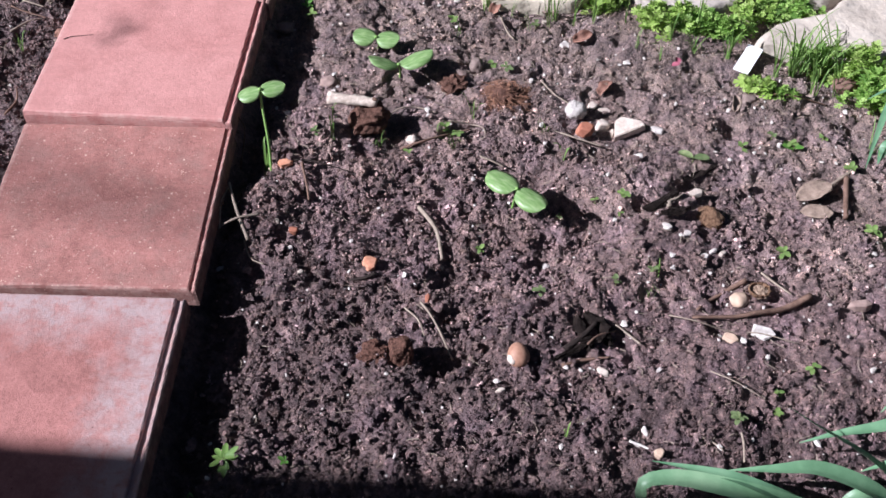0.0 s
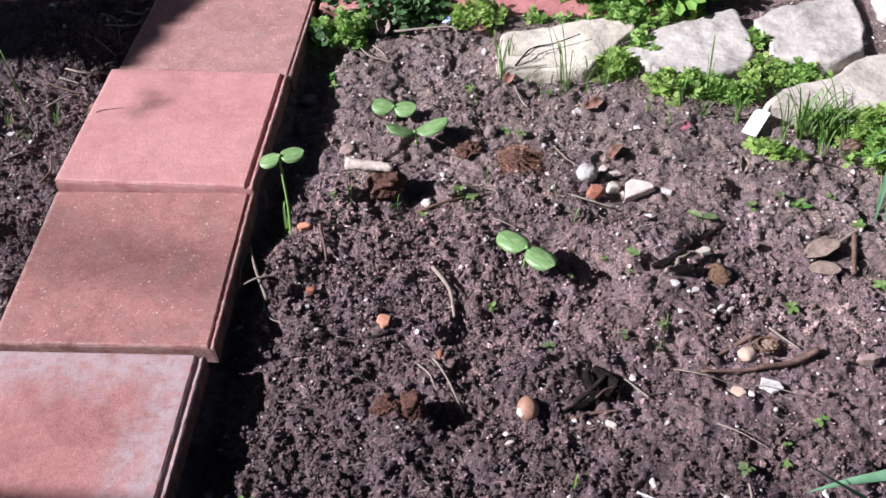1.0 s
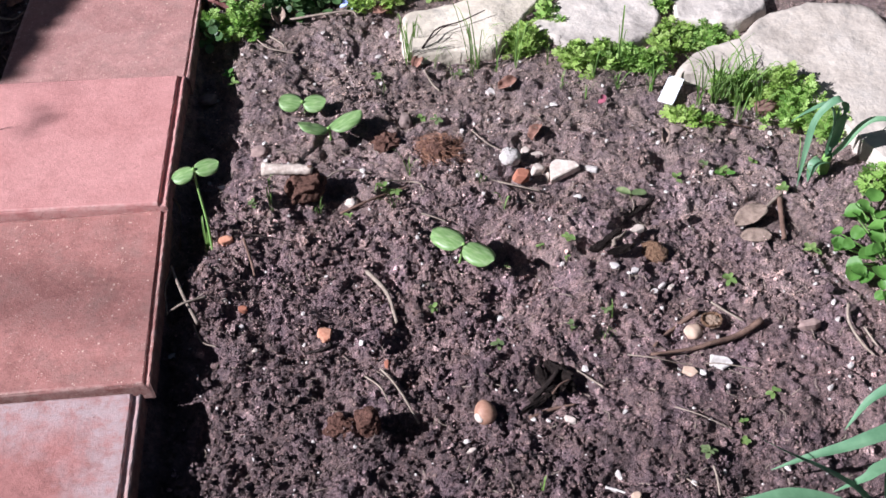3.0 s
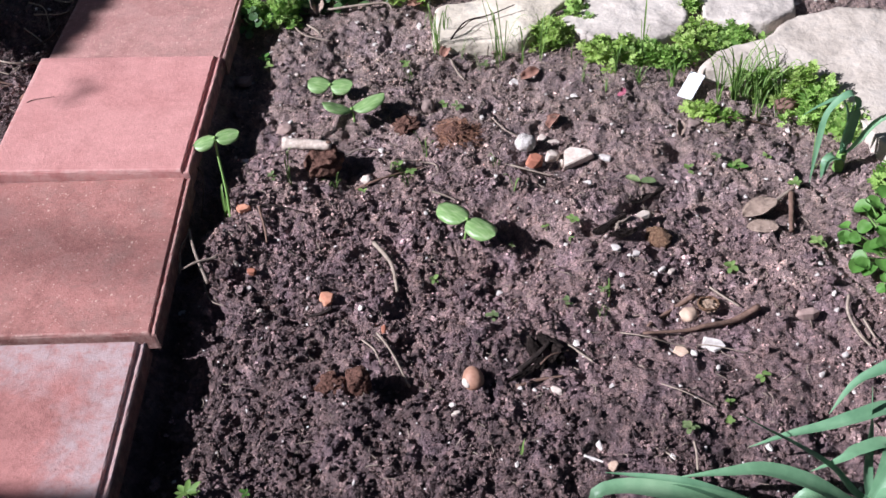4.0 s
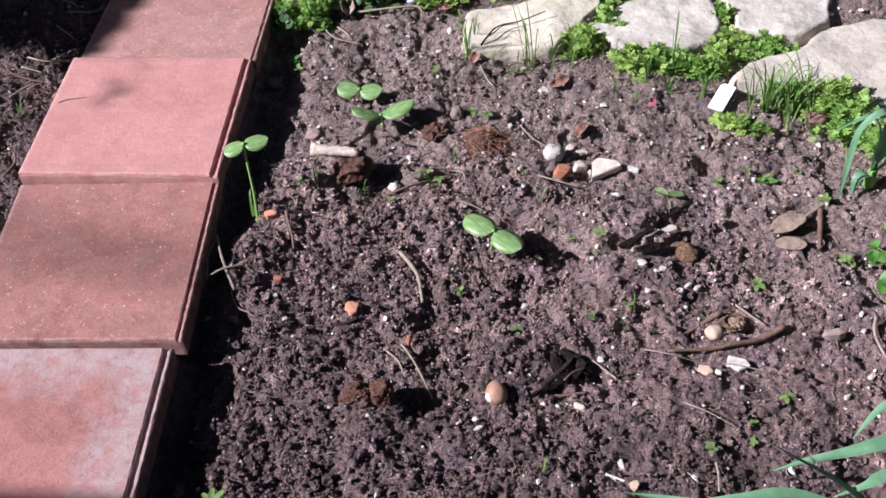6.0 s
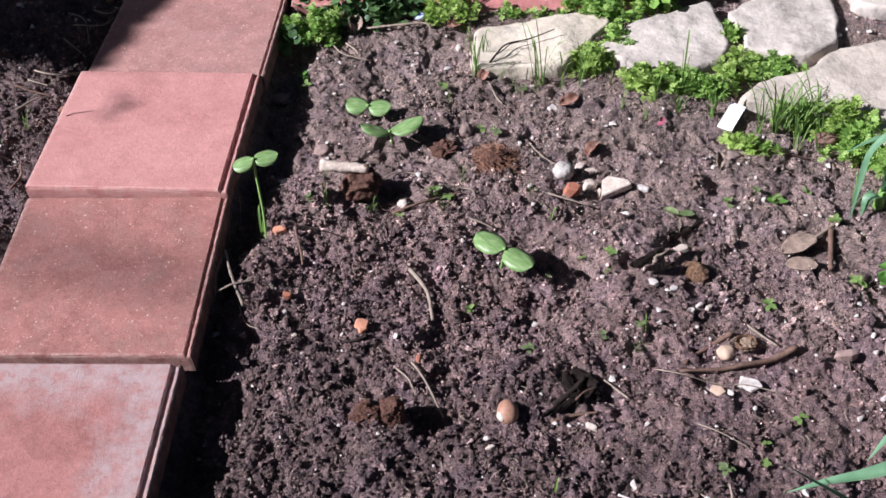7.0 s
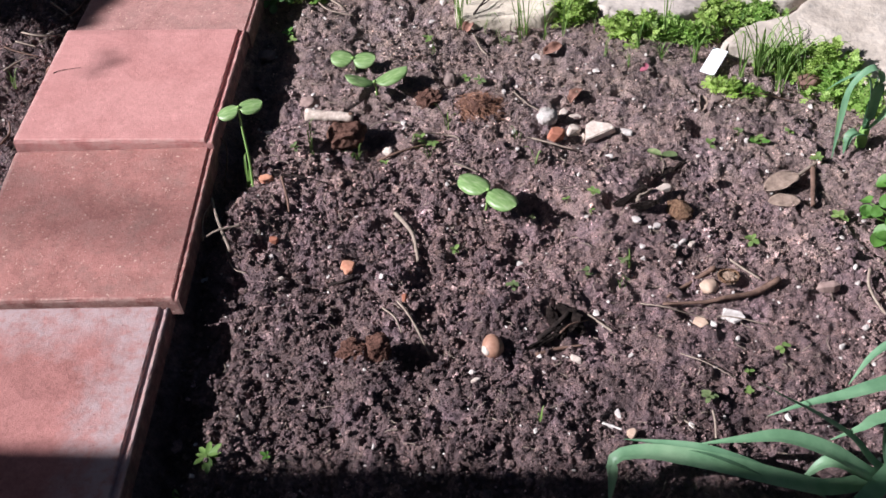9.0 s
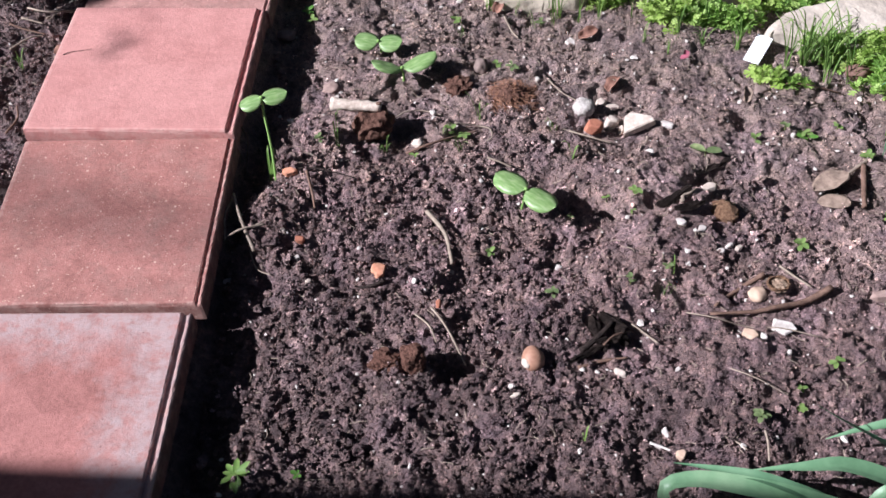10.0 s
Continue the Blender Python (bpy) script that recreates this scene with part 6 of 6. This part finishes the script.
dry_leaf(-0.35, 0.875, 0.030, 0.018, 10, RED_LEAF, "brown dry leaf at the cross path", 20, 10)
dry_leaf(0.735, 0.385, 0.030, 0.014, 80, DRY_LEAF, "curled dry leaf by a hole in the soil", 25, 20)

# petals
for x, y, m, lab in ((0.262, 0.806, BLUE, "pale blue fallen petals"), (0.671, 0.512, MAGENTA, "small pink fallen petal bits")):
    ob = holder("petal_cluster", seat(x, y, 0.012), lab + " on the soil", "petals")
    me = leaf_mesh("petal", 0.013, 0.010, m, 0.4, 0.2, 1.0, 5, 3)
    for k in range(5 if m is BLUE else 2):
        piece("petal", me, ob, pose(0.009 * (k - 2), 0.004 * ((k * 7) % 3 - 1), 0, 20 * k, -25, 80 * k))

# plant label
tag = holder("plant_label", seat(0.772, 0.520, 0.018), "blank-looking white plastic plant label leaning in the soil", "plant label")
m = pose(0, 0, 0, 0, 0, -31) @ pose(0, 0, 0, 14, 0, 0)
part("plate", box_mesh(-0.0125, 0.0125, -0.027, 0.027, -0.0006, 0.0006, 0.0004), WHITE_PLASTIC, tag).matrix_basis = m
for k, (yy, w) in enumerate(((0.016, 0.013), (0.007, 0.009), (-0.002, 0.011))):
    part("writing", box_mesh(-w / 2, w / 2, yy - 0.0006, yy + 0.0006, 0.0007, 0.0009), INK, tag, "faded grey writing").matrix_basis = m

# pale grit everywhere
spots = spots_on_soil(2300, lambda x, y: 0.5 + 0 * x, VIEWED)
bits = scatter_lumps("pale_grit", spots, rng.gamma(1.5, 0.0009, len(spots)) + 0.0010, 1, WHITE_CHIP, -0.5, 0.6, False)
tagged(bits, "tiny whitish grit strewn over the soil", "grit", kind="stuff")
spots = spots_on_soil(220, lambda x, y: 0.5 + 0 * x)
bits = scatter_lumps("reddish_grit", spots, rng.gamma(2.0, 0.0009, len(spots)) + 0.0012, 1, PINK_STONE, 0.2, 0.7, False)
tagged(bits, "tiny reddish brown grit strewn over the soil", "grit", kind="stuff")
r = random.Random(9)
bm = bmesh.new()
for k in range(1000):
    x, y = (r.uniform(0.03, 1.1), r.uniform(-0.35, 0.75)) if k % 4 else (r.uniform(-0.60, -0.33), r.uniform(0.0, 0.85))
    a, l = r.uniform(0, 6.28), r.uniform(0.006, 0.022)
    p = [Vector((x + math.cos(a) * l * q + 0.003 * math.sin(5 * q + k), y + math.sin(a) * l * q, 0)) for q in (-0.5, 0, 0.5)]
    for q in p:
        q.z = ground_z(q.x, q.y) + 0.003
    tube(bm, p, 0.0007, 0.0004, 4, count=5)
tagged(mesh_object("root_bits", bm, STRAW), "fine dry root bits strewn over the soil", "roots", kind="stuff")


# ---------------------------------------------------------------- unseen plants added to cast shade on the slabs and soil
def shade_shrub(x, y, radius, height, count, seed):
    r = random.Random(seed)
    ob = holder("shrub", (x, y, 0), "unseen dense dark green upright shrub added to cast shade", "shrub")
    leaves = []
    for k in range(count):
        a, q, t = r.uniform(0, 6.28), math.sqrt(r.random()), r.random()
        w = radius * (1 - 0.45 * t * t)
        leaves.append((w * q * math.cos(a), w * q * math.sin(a), 0.03 + height * t, r.uniform(0, 6.28), r.gauss(0, 0.6), r.gauss(0, 0.6), 0.035 * r.uniform(0.7, 1.3)))
    foliage("foliage", leaves, "round", IVY, ob)
    part("trunk", tube(bmesh.new(), [(0, 0, -0.05), (0.01, 0, height * 0.5), (0, 0.01, height * 0.95)], 0.02, 0.008, 8), WOOD_BROWN, ob)
    return ob


# unseen shrubs, added to shade the soil and cross path behind the slabs
shade_shrub(-1.22, 0.625, 0.135, 0.54, 2200, 3)
shade_shrub(-1.55, 0.90, 0.16, 0.85, 420, 4)

# unseen shrub, added; its leaves lie up-sun of the shade edge on the dusty slab
shoot = holder("shrub", (-2.62, 0.17, 0.0), "unseen tall slender leafy shrub added to shade the slabs", "shrub")
r = random.Random(12)
leaves = []
for k in range(1900):
    gy = r.uniform(0.618, 0.90)
    edge_x = -0.290 + 0.25 * (gy - 0.615)
    gx = r.uniform(edge_x - (0.10 if gy < 0.68 else 0.30), edge_x)
    p = up_sun(gx, gy, 0.04, r.uniform(2.15, 2.35)) - shoot.location
    leaves.append((p.x, p.y, p.z, r.uniform(0, 6.28), r.gauss(0, 0.6), r.gauss(0, 0.6), 0.022 * r.uniform(0.7, 1.2)))
foliage("foliage", leaves, "round", IVY, shoot)
part("trunk", tube(bmesh.new(), [(0, 0, -0.05), (-0.01, 0.01, 0.9), (0.02, 0.03, 1.78)], 0.014, 0.005, 8), WOOD_BROWN, shoot)
# leaf cluster added for a soft blot of shade on the smooth slab
tip = up_sun(-0.217, 0.490, 0.06, 2.3) - Vector(shoot.location)
part("limb", tube(bmesh.new(), [(-0.008, 0.008, 1.2), tip * 0.6 + Vector((0, 0, 0.75)), tip], 0.002, 0.001, 6), WOOD_BROWN, shoot)
r = random.Random(31)
foliage("foliage", [(tip.x + r.gauss(0, 0.004), tip.y + 0.056 * (k / 10 - 0.4) + r.gauss(0, 0.005), tip.z + r.gauss(0, 0.006), r.uniform(0, 6.28), r.gauss(0, 0.5), r.gauss(0, 0.5), 0.016)
                    for k in range(11)], "round", IVY, shoot)

# unseen tree, added so that its limb shades a band across the speckled slab
FAR = 8.5
tree = holder("shade_tree", (-9.2, -3.4, 0), "unseen bare young tree added to cast a soft band of shade", "tree")
o = Vector(tree.location)
part("trunk", tube(bmesh.new(), [(0, 0, -0.1), (0.03, 0.02, 2.2), (0, -0.02, 4.6), (0.02, 0.05, 6.9)], 0.09, 0.03, 12, 0.1), WOOD_BROWN, tree)
p, q = up_sun(-0.50, 0.205, 0.05, FAR), up_sun(0.03, 0.118, 0.05, FAR)
part("limb", tube(bmesh.new(), [Vector((0.0, 0.0, 5.6)), (p - o) * 0.6 + Vector((-0.1, 0, 2.3)), p - o, (p + q) / 2 - o + Vector((0, 0, 0.01)), q - o], 0.019, 0.014, 8, 0.2), WOOD_BROWN, tree)
